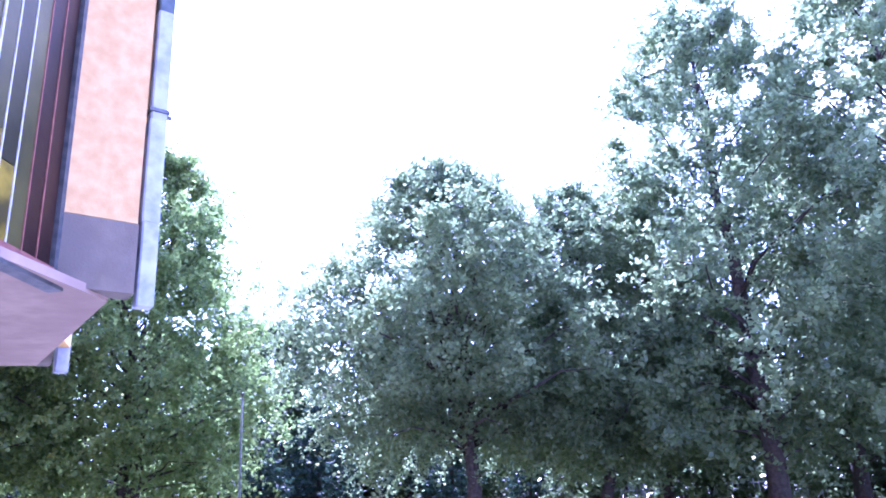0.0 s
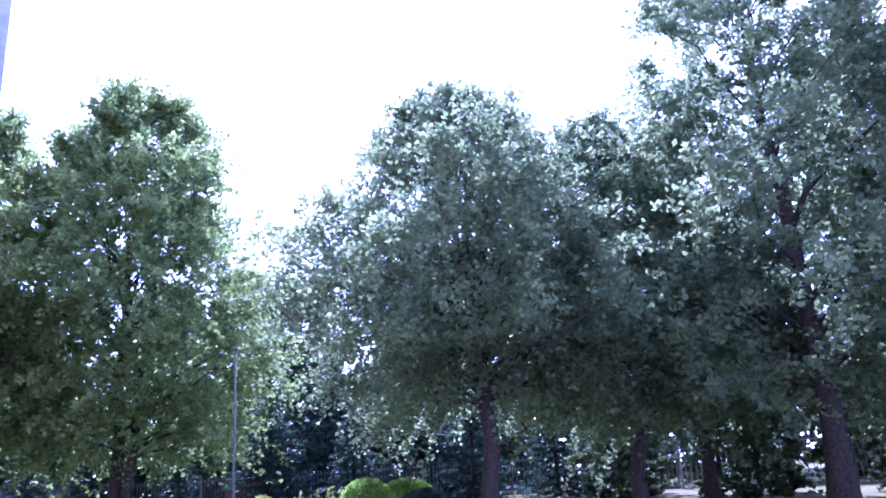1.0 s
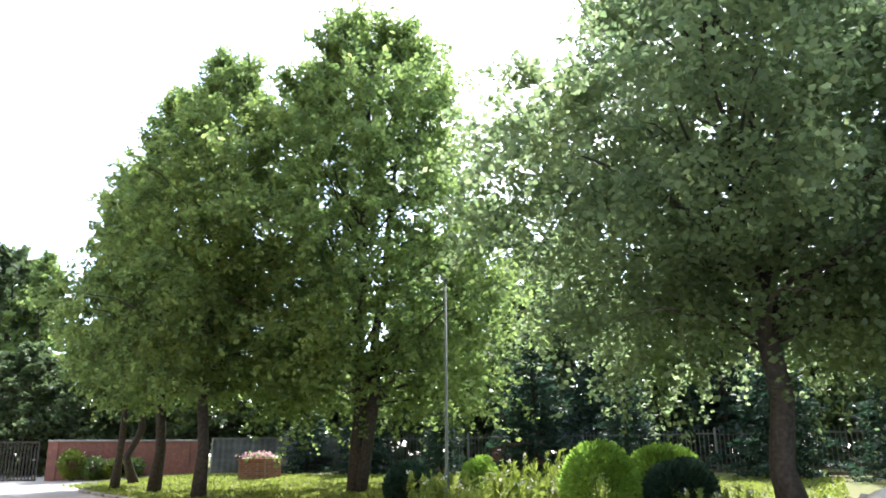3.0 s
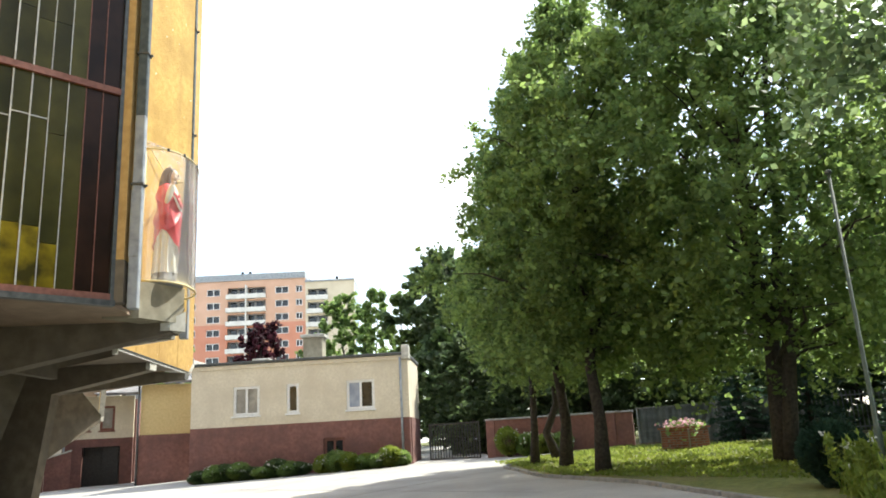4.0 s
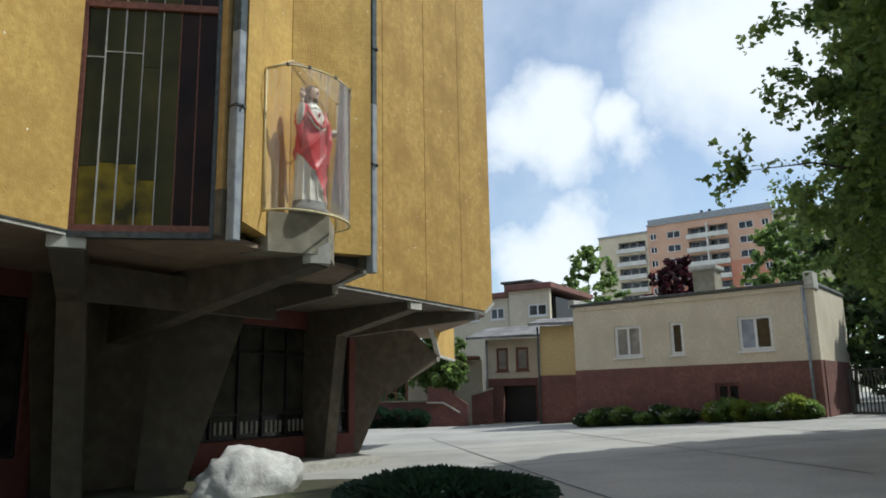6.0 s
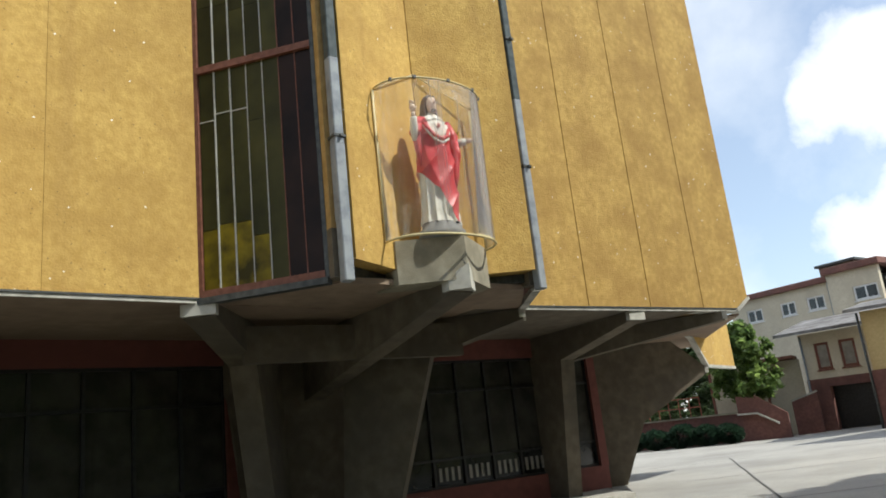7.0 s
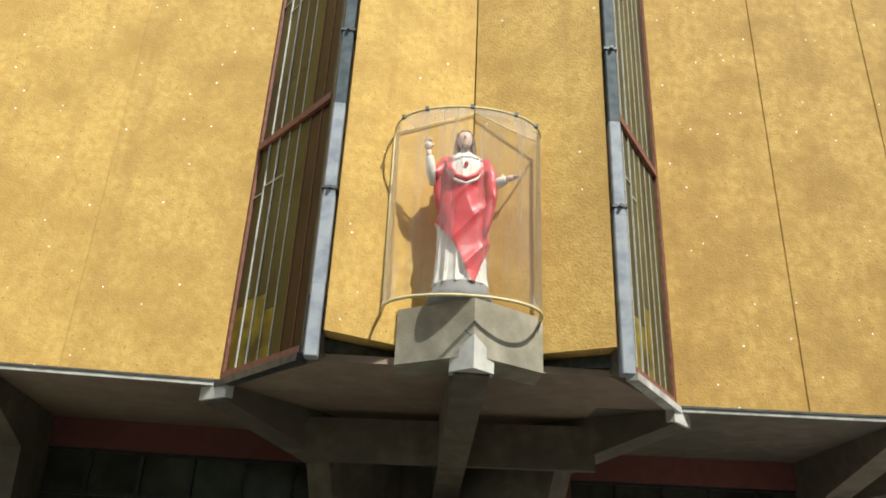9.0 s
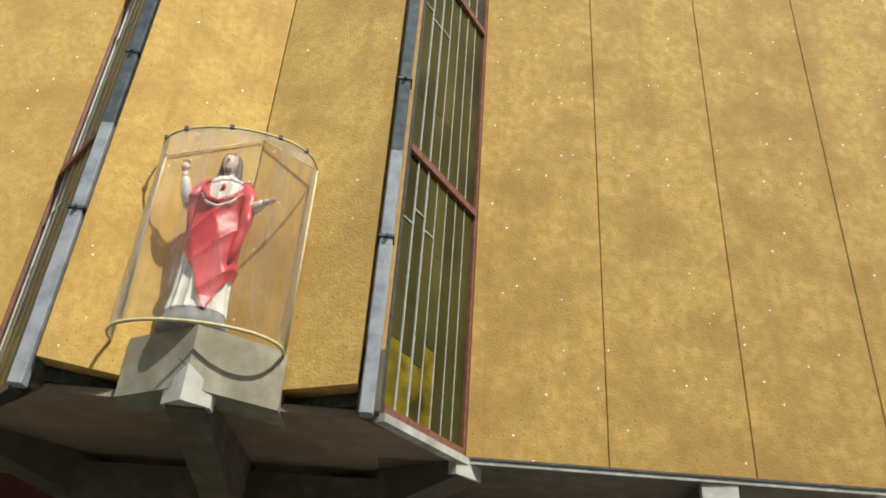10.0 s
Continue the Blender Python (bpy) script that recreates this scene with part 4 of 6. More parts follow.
# ---- statue in its acrylic case ----
def build_case():
    case = empty("display_case", M1 @ pose(0.09, -0.06, 3.80), "clear curved acrylic case fixed over the statue", "display case")
    half, deep, back = 0.765, 0.38, -0.19
    arc = [(half * math.cos(math.pi * i / 20), back + (deep - back) * math.sin(math.pi * i / 20) ** 0.8) for i in range(21)]
    bm = bmesh.new()
    lo = [bm.verts.new((x, y, -0.02)) for x, y in arc]
    hi = [bm.verts.new((x, y, 1.98)) for x, y in arc]
    for i in range(20):
        f = bm.faces.new([lo[i], lo[i + 1], hi[i + 1], hi[i]])
        f.smooth = True
    bmesh.ops.solidify(bm, geom=list(bm.faces), thickness=0.004)
    ob = part("curved_sheet", bm, PLEXI, case)
    ob.visible_shadow = False
    bm = bmesh.new()
    apex = bm.verts.new((-0.09, -0.48, 2.50))
    hi = [bm.verts.new((x, y, 1.985)) for x, y in arc]
    for i in range(20):
        bm.faces.new([hi[i], hi[i + 1], apex])
    bmesh.ops.solidify(bm, geom=list(bm.faces), thickness=0.004)
    ob = part("roof_sheet", bm, PLEXI, case)
    ob.visible_shadow = False
    for z, r in ((-0.02, 0.016), (1.98, 0.012)):
        bm = bmesh.new()
        tube(bm, [(x, y, z) for x, y in arc], r, 7)
        part("edging", bm, CORD, case, "yellowed edging tube")
    for s in (1, -1):
        bm = bmesh.new()
        tube(bm, [(s * half, back, -0.02), (s * half, back, 1.98)], 0.014, 7)
        part("edging", bm, CORD, case)
        bm = bmesh.new()
        tube(bm, [(s * half, back, 1.98), (-0.09, -0.47, 2.50)], 0.008, 6)
        part("edging", bm, CORD, case)
    for s in (-1,):
        bm = bmesh.new()
        tube(bm, [(s * half, back, -0.02), (s * 0.70, -0.20, -0.26), (s * 0.60, -0.13, -0.42), (s * 0.44, -0.03, -0.50), (s * 0.26, 0.09, -0.46), (s * 0.10, 0.20, -0.36), (0, 0.262, -0.30)], 0.005, 6)
        part("cord", bm, TIN, case)
    for i in (3, 6, 10, 14, 17):
        part("clip", boxed(arc[i][0] - 0.02, arc[i][0] + 0.02, arc[i][1] - 0.012, arc[i][1] + 0.02, 1.965, 2.005), TIN, case)


def build_statue():
    """One plain mesh: a robed standing figure with one arm raised and one held out."""
    bm = bmesh.new()

    def ring_body(levels, slot, n=20, squash=0.72, folds=0.0, phase=0.0):
        start = len(bm.faces)
        loops = []
        for z, r, cx, cy in levels:
            loops.append([(cx + r * math.cos(2 * math.pi * k / n) * (1 + folds * math.sin(k * 3.0 + phase + z * 2)), cy + squash * r * math.sin(2 * math.pi * k / n) * (1 + folds * math.sin(k * 3.0 + phase)), z) for k in range(n)])
        hull_loft(bm, loops)
        bm.faces.ensure_lookup_table()
        for f in bm.faces[start:]:
            f.material_index, f.smooth = slot, True

    def limb(pts, radii, slot):
        start = len(bm.faces)
        tube(bm, pts, radii, 9)
        bm.faces.ensure_lookup_table()
        for f in bm.faces[start:]:
            f.material_index = slot

    # two-tiered base
    ring_body([(0.0, 0.31, 0, 0), (0.09, 0.31, 0, 0), (0.10, 0.27, 0, 0), (0.19, 0.26, 0, 0)], 4, 24, 0.78)
    # one draped body: pleated robe below, mantle over both shoulders and wound aslant across the hips
    outline = [(0.18, 0.255, 0.20), (0.30, 0.235, 0.18), (0.55, 0.222, 0.165), (0.85, 0.225, 0.165), (1.02, 0.222, 0.16), (1.20, 0.192, 0.145), (1.36, 0.198, 0.145), (1.50, 0.212, 0.135), (1.575, 0.185, 0.115), (1.62, 0.115, 0.09), (1.66, 0.062, 0.062)]
    levels, n = 150, 150
    rings = []
    for k in range(levels + 1):
        z = 0.18 + (1.66 - 0.18) * k / levels
        a = max(i for i in range(len(outline) - 1) if outline[i][0] <= z + 1e-6)
        (z0, a0, b0), (z1, a1, b1) = outline[a], outline[a + 1]
        f = (z - z0) / (z1 - z0)
        rx, ry = a0 + (a1 - a0) * f, b0 + (b1 - b0) * f
        ring = []
        for i in range(n):
            t = 2 * math.pi * i / n
            u, v = math.cos(t), math.sin(t)
            x = rx * u
            hem = 0.14 + 2.05 * (x + 0.12) if x > -0.12 else 0.14 + 3.6 * (-0.12 - x)
            hem += 0.03 * math.sin(26 * x)
            chest = v > 0.05 and z > 1.26 and abs(x + 0.02) < 0.050 + 0.18 * (z - 1.26) + 0.05 * math.sin(min(1.0, (z - 1.26) / 0.1) * 1.57)
            over = z > hem and not chest and z < 1.615
            if over:
                s1 = 1 - abs(math.sin(7.5 * z + 11.0 * x + 0.8))
                s2 = 1 - abs(math.sin(3.0 * t + 4.0 * z))
                bulge = 0.016 + 0.030 * s1 * s1 + 0.016 * s2
            else:
                s1 = 1 - abs(math.sin(6.5 * t + 0.5 * math.sin(4 * z)))
                bulge = (0.034 if z < 1.1 else 0.010) * s1 * s1 - 0.008
            ring.append(((rx + bulge) * u, (ry + bulge) * v, z, over))
        rings.append(ring)
    verts = [[bm.verts.new(p[:3]) for p in ring] for ring in rings]
    for k in range(levels):
        for i in range(n):
            f = bm.faces.new([verts[k][i], verts[k][(i + 1) % n], verts[k + 1][(i + 1) % n], verts[k + 1][i]])
            f.smooth = True
            f.material_index = 1 if rings[k][i][3] else 0
    bm.faces.new(verts[-1])
    # rolled edge of the mantle across the chest, and its falls from both arms
    for dz, r, slot in ((0.0, 0.026, 1), (-0.05, 0.016, 0)):
        limb([(0.185, 0.06, 1.55 + dz), (0.16, 0.14, 1.42 + dz), (0.09, 0.18, 1.30 + dz), (-0.02, 0.19, 1.255 + dz), (-0.12, 0.165, 1.32 + dz), (-0.195, 0.09, 1.46 + dz)], [0.012, r, r, r, r, 0.014], slot)
    limb([(-0.20, 0.03, 1.55), (-0.275, 0.05, 1.36), (-0.275, 0.07, 1.10), (-0.235, 0.09, 0.80), (-0.20, 0.10, 0.62)], [0.055, 0.072, 0.058, 0.040, 0.010], 1)
    limb([(-0.28, 0.08, 1.28), (-0.30, 0.10, 1.10), (-0.27, 0.10, 0.92)], [0.045, 0.034, 0.008], 1)
    limb([(0.19, 0.02, 1.55), (0.255, 0.03, 1.38), (0.25, 0.03, 1.16), (0.235, 0.04, 0.92)], [0.060, 0.066, 0.045, 0.012], 1)
    # raised arm: upper arm, wide sleeve hanging from the forearm, open palm
    limb([(0.16, 0.01, 1.555), (0.275, 0.05, 1.38), (0.315, 0.08, 1.33)], [0.070, 0.074, 0.066], 1)
    limb([(0.31, 0.06, 1.24), (0.325, 0.10, 1.36), (0.352, 0.16, 1.50), (0.356, 0.165, 1.515)], [0.026, 0.054, 0.044, 0.034], 0)
    limb([(0.352, 0.16, 1.48), (0.366, 0.18, 1.58)], [0.029, 0.027], 2)
    limb([(0.366, 0.18, 1.57), (0.372, 0.185, 1.62), (0.374, 0.185, 1.655)], [0.026, 0.041, 0.034], 2)
    for k in range(4):
        limb([(0.348 + 0.017 * k, 0.185, 1.645), (0.342 + 0.021 * k, 0.19, 1.725 - 0.010 * abs(k - 1.4))], [0.011, 0.007], 2)
    limb([(0.345, 0.185, 1.60), (0.318, 0.195, 1.65)], [0.012, 0.008], 2)
    # lowered arm held out with its palm up
    limb([(-0.18, 0.01, 1.55), (-0.285, 0.03, 1.33), (-0.315, 0.05, 1.29)], [0.070, 0.070, 0.060], 1)
    limb([(-0.29, 0.04, 1.24), (-0.35, 0.08, 1.285), (-0.415, 0.125, 1.30), (-0.425, 0.13, 1.30)], [0.030, 0.058, 0.044, 0.032], 0)
    limb([(-0.405, 0.12, 1.30), (-0.455, 0.15, 1.305), (-0.49, 0.165, 1.305)], [0.027, 0.033, 0.026], 2)
    for k in range(4):
        limb([(-0.482, 0.145 + 0.014 * k, 1.305), (-0.545, 0.150 + 0.018 * k, 1.315)], [0.011, 0.007], 2)
    # neck, head, hair and beard
    limb([(0, 0.005, 1.63), (0, 0.015, 1.72)], [0.055, 0.050], 2)
    ring_body([(1.672, 0.022, 0, 0.075), (1.70, 0.050, 0, 0.060), (1.75, 0.068, 0, 0.048), (1.81, 0.074, 0, 0.040), (1.86, 0.066, 0, 0.028), (1.885, 0.03, 0, 0.02)], 2, 22, 1.15)
    limb([(0, 0.128, 1.815), (0, 0.142, 1.785), (0, 0.128, 1.77)], [0.008, 0.013, 0.010], 2)
    ring_body([(1.56, 0.06, 0, -0.085), (1.63, 0.105, 0, -0.068), (1.72, 0.104, 0, -0.045), (1.80, 0.094, 0, -0.040), (1.86, 0.086, 0, -0.022), (1.90, 0.068, 0, -0.008), (1.925, 0.03, 0, 0.0)], 3, 24, 0.92, 0.03)
    for s in (1, -1):
        limb([(s * 0.02, 0.075, 1.89), (s * 0.064, 0.045, 1.85), (s * 0.080, 0.015, 1.77), (s * 0.086, 0.015, 1.68), (s * 0.092, 0.035, 1.59), (s * 0.085, 0.05, 1.54)], [0.016, 0.024, 0.028, 0.030, 0.026, 0.008], 3)
    ring_body([(1.650, 0.014, 0, 0.098), (1.675, 0.032, 0, 0.090), (1.708, 0.040, 0, 0.084), (1.728, 0.024, 0, 0.090)], 3, 14, 0.85)
    # heart on the breast
    limb([(-0.02, 0.140, 1.425), (-0.02, 0.150, 1.455), (-0.02, 0.146, 1.485)], [0.006, 0.024, 0.010], 1)
    robe = material("cream glazed robe", (0.70, 0.68, 0.60), (0.80, 0.78, 0.70), 10, 0.45, bump=0.1)
    red = material("red painted mantle", (0.50, 0.030, 0.042), (0.66, 0.075, 0.085), 7, 0.4, bump=0.2, bump_scale=16)
    skin = material("painted plaster flesh", (0.62, 0.46, 0.36), (0.70, 0.54, 0.43), 8, 0.5, bump=0.03)
    hair = material("dark brown paint", (0.085, 0.055, 0.04), (0.14, 0.095, 0.07), 12, 0.6, bump=0.3, bump_scale=25)
    base = material("grey plaster base", (0.17, 0.17, 0.165), (0.25, 0.25, 0.24), 9, 0.8, bump=0.1)
    ob = part("statue", bm, [robe, red, skin, hair, base])
    ob.matrix_basis = M1 @ pose(0.125, -0.08, 3.822, 0, 0, -3)
    tagged(ob, "painted plaster statue in white robe and red mantle", "statue")


build_case()
build_statue()

# ---- house, annex and walls ----
def window_unit(parent, m, x0, x1, z0, z1, panes, curtain=None, paint=None):
    """A recessed window: frame, sashes, panes and sill, in the wall's frame."""
    win = empty("window", m)
    win.parent = parent
    t = 0.07
    part("window_frame", frame_mesh(x0, x1, z0, z1, t, 0.06, 0.13), paint or WHITE_PAINT, win)
    wide = (x1 - x0 - 2 * t) / panes
    for k in range(panes):
        a, b = x0 + t + wide * k, x0 + t + wide * (k + 1)
        part("sash", frame_mesh(a, b, z0 + t, z1 - t, 0.045, 0.05, 0.11), paint or WHITE_PAINT, win)
        part("pane", boxed(a + 0.045, b - 0.045, 0.09, 0.10, z0 + t + 0.045, z1 - t - 0.045), curtain if curtain and (k == 0 or curtain is CURTAIN) else DARK_GLASS, win)
    part("sill", boxed(x0 - 0.06, x1 + 0.06, -0.07, 0.06, z0 - 0.07, z0 - 0.005, bevel=0.01), paint or WHITE_PAINT, win)


def frame_mesh(x0, x1, z0, z1, t, y0, y1):
    bm = bmesh.new()
    box(bm, x0, x1, y0, y1, z0, z0 + t)
    box(bm, x0, x1, y0, y1, z1 - t, z1)
    box(bm, x0, x0 + t, y0, y1, z0 + t, z1 - t)
    box(bm, x1 - t, x1, y0, y1, z0 + t, z1 - t)
    return bm


def pierced(bm, length, thick, z0, z1, holes, y0=0.0):
    """A wall along x with rectangular holes (x0, x1, z0, z1) right through it."""
    xs = sorted({0.0, length, *[h[0] for h in holes], *[h[1] for h in holes]})
    zs = sorted({z0, z1, *[h[2] for h in holes if z0 < h[2] < z1], *[h[3] for h in holes if z0 < h[3] < z1]})
    for a, b in zip(xs, xs[1:]):
        run = None
        for c, d in zip(zs, zs[1:]):
            hole = any(h[0] < (a + b) / 2 < h[1] and h[2] < (c + d) / 2 < h[3] for h in holes)
            if not hole and run is None:
                run = c
            if run is not None and (hole or d == zs[-1]):
                box(bm, a, b, y0, y0 + thick, run, c if hole else d)
                run = None
    bmesh.ops.remove_doubles(bm, verts=list(bm.verts), dist=0.001)
    return bm


HP, HQ = (-32.6, 16.6), (-27.4, 24.4)
HM, HL = wall_frame(HP, HQ)
house = empty("house", HM, "low cream rendered house with maroon plinth", "house")
holes = [(1.83, 2.98, 2.86, 4.10), (4.15, 4.68, 2.86, 4.10), (6.72, 7.92, 2.86, 4.10), (5.72, 6.62, 0.95, 1.75)]
part("wall", pierced(bmesh.new(), HL, 0.3, 2.43, 5.0, holes[:3]), CREAM, house)
part("plinth", pierced(bmesh.new(), HL, 0.34, -0.1, 2.43, holes[3:], -0.04), DADO, house, "maroon rendered plinth")
part("side_wall", boxed(HL - 0.3, HL, 0.3, 4.2, 2.43, 5.0), CREAM, house)
part("side_plinth", boxed(HL - 0.3, HL + 0.04, 0.3, 4.2, -0.1, 2.43), DADO, house)
part("side_wall", boxed(0, 0.3, 0.3, 4.2, 2.43, 5.0), CREAM, house)
part("side_plinth", boxed(-0.04, 0.3, 0.3, 4.2, -0.1, 2.43), DADO, house)
part("back_wall", boxed(0, HL, 4.2, 4.5, -0.1, 5.0), CREAM, house)
# black board standing in for the darkness of the rooms
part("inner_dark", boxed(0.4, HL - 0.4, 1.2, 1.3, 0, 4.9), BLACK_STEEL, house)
part("roof", boxed(0.1, HL - 0.1, 0.1, 4.4, 4.86, 4.98), ROOF_TIN, house)
part("parapet_coping", boxed(-0.08, HL - 0.25, -0.12, 0.35, 5.03, 5.16, bevel=0.02), TIN, house, "grey sheet coping")
part("parapet_end", boxed(HL - 0.25, HL + 0.06, -0.14, 0.55, 4.86, 5.46, bevel=0.02), FASCIA, house)
part("side_coping", boxed(HL - 0.32, HL + 0.06, 0.555, 4.5, 5.0, 5.12, bevel=0.02), ROOF_TIN, house)
part("eaves_band", boxed(0.125, HL - 0.255, -0.05, 0.05, 4.86, 5.028), CREAM, house)
part("parapet_end", boxed(-0.15, 0.12, -0.10, 4.5, 5.0, 5.35, bevel=0.02), FASCIA, house)
bm = bmesh.new()
tube(bm, [(HL - 0.32, -0.1, 4.95), (HL - 0.32, -0.1, 0.5)], 0.05, 8)
part("downpipe", bm, ZINC, house)
# chimney takes a greyer tone for the shade on its front
chim = part("chimney", boxed(4.25, 5.15, 2.6, 3.4, 4.9, 6.40), CONCRETE_MID, house)
part("chimney_cap", boxed(4.13, 5.27, 2.48, 3.52, 6.40, 6.55, bevel=0.02), FASCIA, chim)
part("roof_vent", boxed(1.9, 2.7, 2.4, 3.0, 4.9, 5.55, bevel=0.03), FASCIA, house)
# left pane of the third window is coloured as reflected sky
for i, h in enumerate(holes):
    window_unit(house, Matrix.Identity(4), *h, 2 if h[1] - h[0] > 0.8 else 1, (CURTAIN, None, SKY_PANE, None)[i], DADO if i == 3 else None)

AM, AL = wall_frame((-42.75, 12.5), (-41.95, 15.75))
annex = empty("annex", AM, "cream annex with dark doorway and tin roof", "house")
a_holes = [(0.62, 1.28, 2.85, 4.1), (1.72, 2.42, 2.85, 4.1), (0.95, 2.75, 0.0, 2.05)]
part("wall", pierced(bmesh.new(), AL, 0.3, 2.45, 4.6, a_holes[:2]), CREAM, annex)
part("plinth", pierced(bmesh.new(), AL, 0.34, -0.1, 2.45, a_holes[2:], -0.04), DADO, annex)
part("back", boxed(0, AL, 1.4, 5, -0.1, 4.5), DADO, annex)
part("side_wall", boxed(0, 0.3, 0.3, 5, -0.1, 4.55), CREAM, annex)
bm = bmesh.new()
hull_loft(bm, [[(-0.9, -0.7, 4.58), (AL + 0.2, -0.7, 4.58), (AL + 0.2, -0.7, 4.72), (-0.9, -0.7, 4.72)], [(-0.9, 4, 5.5), (AL + 0.2, 4, 5.5), (AL + 0.2, 4, 5.64), (-0.9, 4, 5.64)]])
part("roof", bm, ROOF_OLD, annex, "old dark felt roof with pale patches")
bm = bmesh.new()
tube(bm, [(0.1, -0.1, 4.5), (0.1, -0.1, 0.1)], 0.05, 8)
part("downpipe", bm, ZINC, annex)
part("door", boxed(1.9, 2.68, 0.12, 0.18, 0.0, 2.0), BLACK_STEEL, annex)
# black board added for the shade inside the doorway
part("recess_shade_board", boxed(0.9, 2.8, 0.55, 0.6, 0.0, 2.2), BLACK_STEEL, annex, "black board giving the doorway its shade")
YM, YL = wall_frame((-37.4, 15.35), (-37.0, 17.6))
porch = empty("stair_block", YM, "yellow rendered stair block with maroon plinth", "house")
part("wall", boxed(0, YL, 0, 4.6, 2.4, 4.75), YELLOW_RENDER, porch)
part("plinth", boxed(-0.05, YL, -0.05, 4.6, -0.1, 2.4), DADO, porch)
bm = bmesh.new()
hull_loft(bm, [[(-0.5, -0.5, 4.75), (YL, -0.5, 4.75), (YL, -0.5, 4.88), (-0.5, -0.5, 4.88)], [(-0.5, 4, 5.4), (YL, 4, 5.4), (YL, 4, 5.53), (-0.5, 4, 5.53)]])
part("roof", bm, ROOF_OLD, porch)
bm = bmesh.new()
tube(bm, [(-0.1, -0.1, 4.7), (-0.1, -0.1, 0.1)], 0.05, 8)
part("downpipe", bm, TIN, porch)
for h in a_holes[:2]:
    window_unit(annex, Matrix.Identity(4), *h, 1, CURTAIN, BROWN_FRAME)


# ---- trees on the lawn ----
TREES = [
    (-12.9, 21.85, 12.3, 2.85, 11, 3.0, 0.15, False),
    (-15.5, 22.85, 12.0, 2.7, 12, 3.0, 0.15, False),
    (-17.9, 23.6, 10.4, 1.75, 13, 2.8, 0.11, False),
    (-19.0, 25.4, 8.9, 1.6, 14, 2.8, 0.13, False),
    (-9.5, 24.0, 13.2, 4.9, 15, 2.7, 0.19, True),
]
for x, y, h, r, s, c, t, f in TREES:
    broadleaf("lime_tree", x, y, h, r, s, "tall lime tree with a dense green crown", c, t, LEAF, leaves=int(min(95000, max(34000, 4700 * r * r))), clumps=int(110 + 40 * r), leaf=0.10, fork=f)
broadleaf("maple_tree", 1.25, 19.0, 9.6, 4.2, 21, "broad maple tree with loose drooping branches", 3.5, 0.2, LEAF_DARK, leaves=96000, clumps=270, leaf=0.082, droop=0.26, lean=(-0.5, -0.6), pruned=(-1.9, 3.7))
broadleaf("maple_tree", 4.55, 20.5, 9.6, 3.3, 22, "broad maple tree with loose drooping branches", 2.6, 0.18, LEAF_DARK, leaves=50000, clumps=190, leaf=0.09)
broadleaf("maple_tree", 8.05, 18.4, 14.2, 4.3, 23, "tall maple tree with a dark trunk", 2.6, 0.26, LEAF_DARK, leaves=52000, clumps=170, leaf=0.095)
broadleaf("maple_tree", 6.95, 23.5, 10.5, 3.4, 25, "broad maple tree with loose drooping branches", 2.2, 0.18, LEAF_DARK, leaves=24000, clumps=130, leaf=0.14)
broadleaf("maple_tree", 11.55, 21.5, 12.0, 3.6, 26, "tall maple tree with a dark trunk", 2.4, 0.24, LEAF_DARK, leaves=24000, clumps=130, leaf=0.14)
broadleaf("maple_tree", 11.15, 15.4, 14.0, 3.6, 24, "tall maple tree with a dark trunk", 3.2, 0.2, LEAF_DARK, leaves=42000, clumps=150, leaf=0.095)

# ---- woods behind the fence ----
wood = broadleaf("woodland_tree", -14, 38, 10.0, 3.6, 31, "dense green tree behind the fence", 1.2, 0.16, LEAF_WOOD, leaves=13000, leaf=0.24, clumps=90, group="trees behind the fence")
for i, (x, y, k, a) in enumerate([(-20, 37, 0.9, 40), (-8, 39, 1.05, 80), (-2, 37, 0.9, 130), (5, 38, 1.0, 200), (12, 34, 1.0, 260), (18, 29, 1.1, 310), (-25, 33.5, 0.95, 100), (-31, 38, 1.15, 170), (24, 24, 1.1, 20), (-12, 46, 1.2, 230), (0, 46, 1.25, 300), (10, 44, 1.25, 60), (-38, 33, 1.2, 20), (30, 16, 1.2, 120), (-48, 40, 1.2, 220)]):
    t = copy_thing(wood, pose(x, y, ground_z(x, y) - 0.04, 0, 0, a))
    t.scale = (k, k, k * 0.95)
birch = broadleaf("birch_tree", -35.5, 33.0, 11.0, 2.4, 35, "slim pale leaved tree behind the house", 1.5, 0.1, LEAF, leaves=6000, leaf=0.2, clumps=70, group="trees behind the house", narrow=0.8)
for x, y, k, a in ((-39.5, 30.5, 0.85, 100), (-44, 31, 0.95, 200)):
    t = copy_thing(birch, pose(x, y, ground_z(x, y), 0, 0, a))
    t.scale = (k, k, k)
broadleaf("plum_tree", -45, 23.6, 8.3, 2.8, 36, "purple leaved plum tree behind the house", 1.5, 0.12, LEAF_PLUM, leaves=7000, leaf=0.22, clumps=60, group="trees behind the house")
broadleaf("maple_tree", -52, 32.0, 11.4, 4.0, 37, "round green tree behind the house", 1.5, 0.14, LEAF, leaves=9000, leaf=0.26, clumps=70, group="trees behind the house")
broadleaf("maple_tree", -68, 21.0, 13.8, 4.2, 38, "round green tree behind the annex", 1.5, 0.14, LEAF, leaves=8000, leaf=0.26, clumps=60, group="trees behind the house")
broadleaf("young_maple_tree", -41.2, 10.1, 5.4, 1.35, 39, "young bright green tree beside the steps", 2.2, 0.07, LEAF, leaves=7000, leaf=0.17, clumps=70, group="trees behind the house")
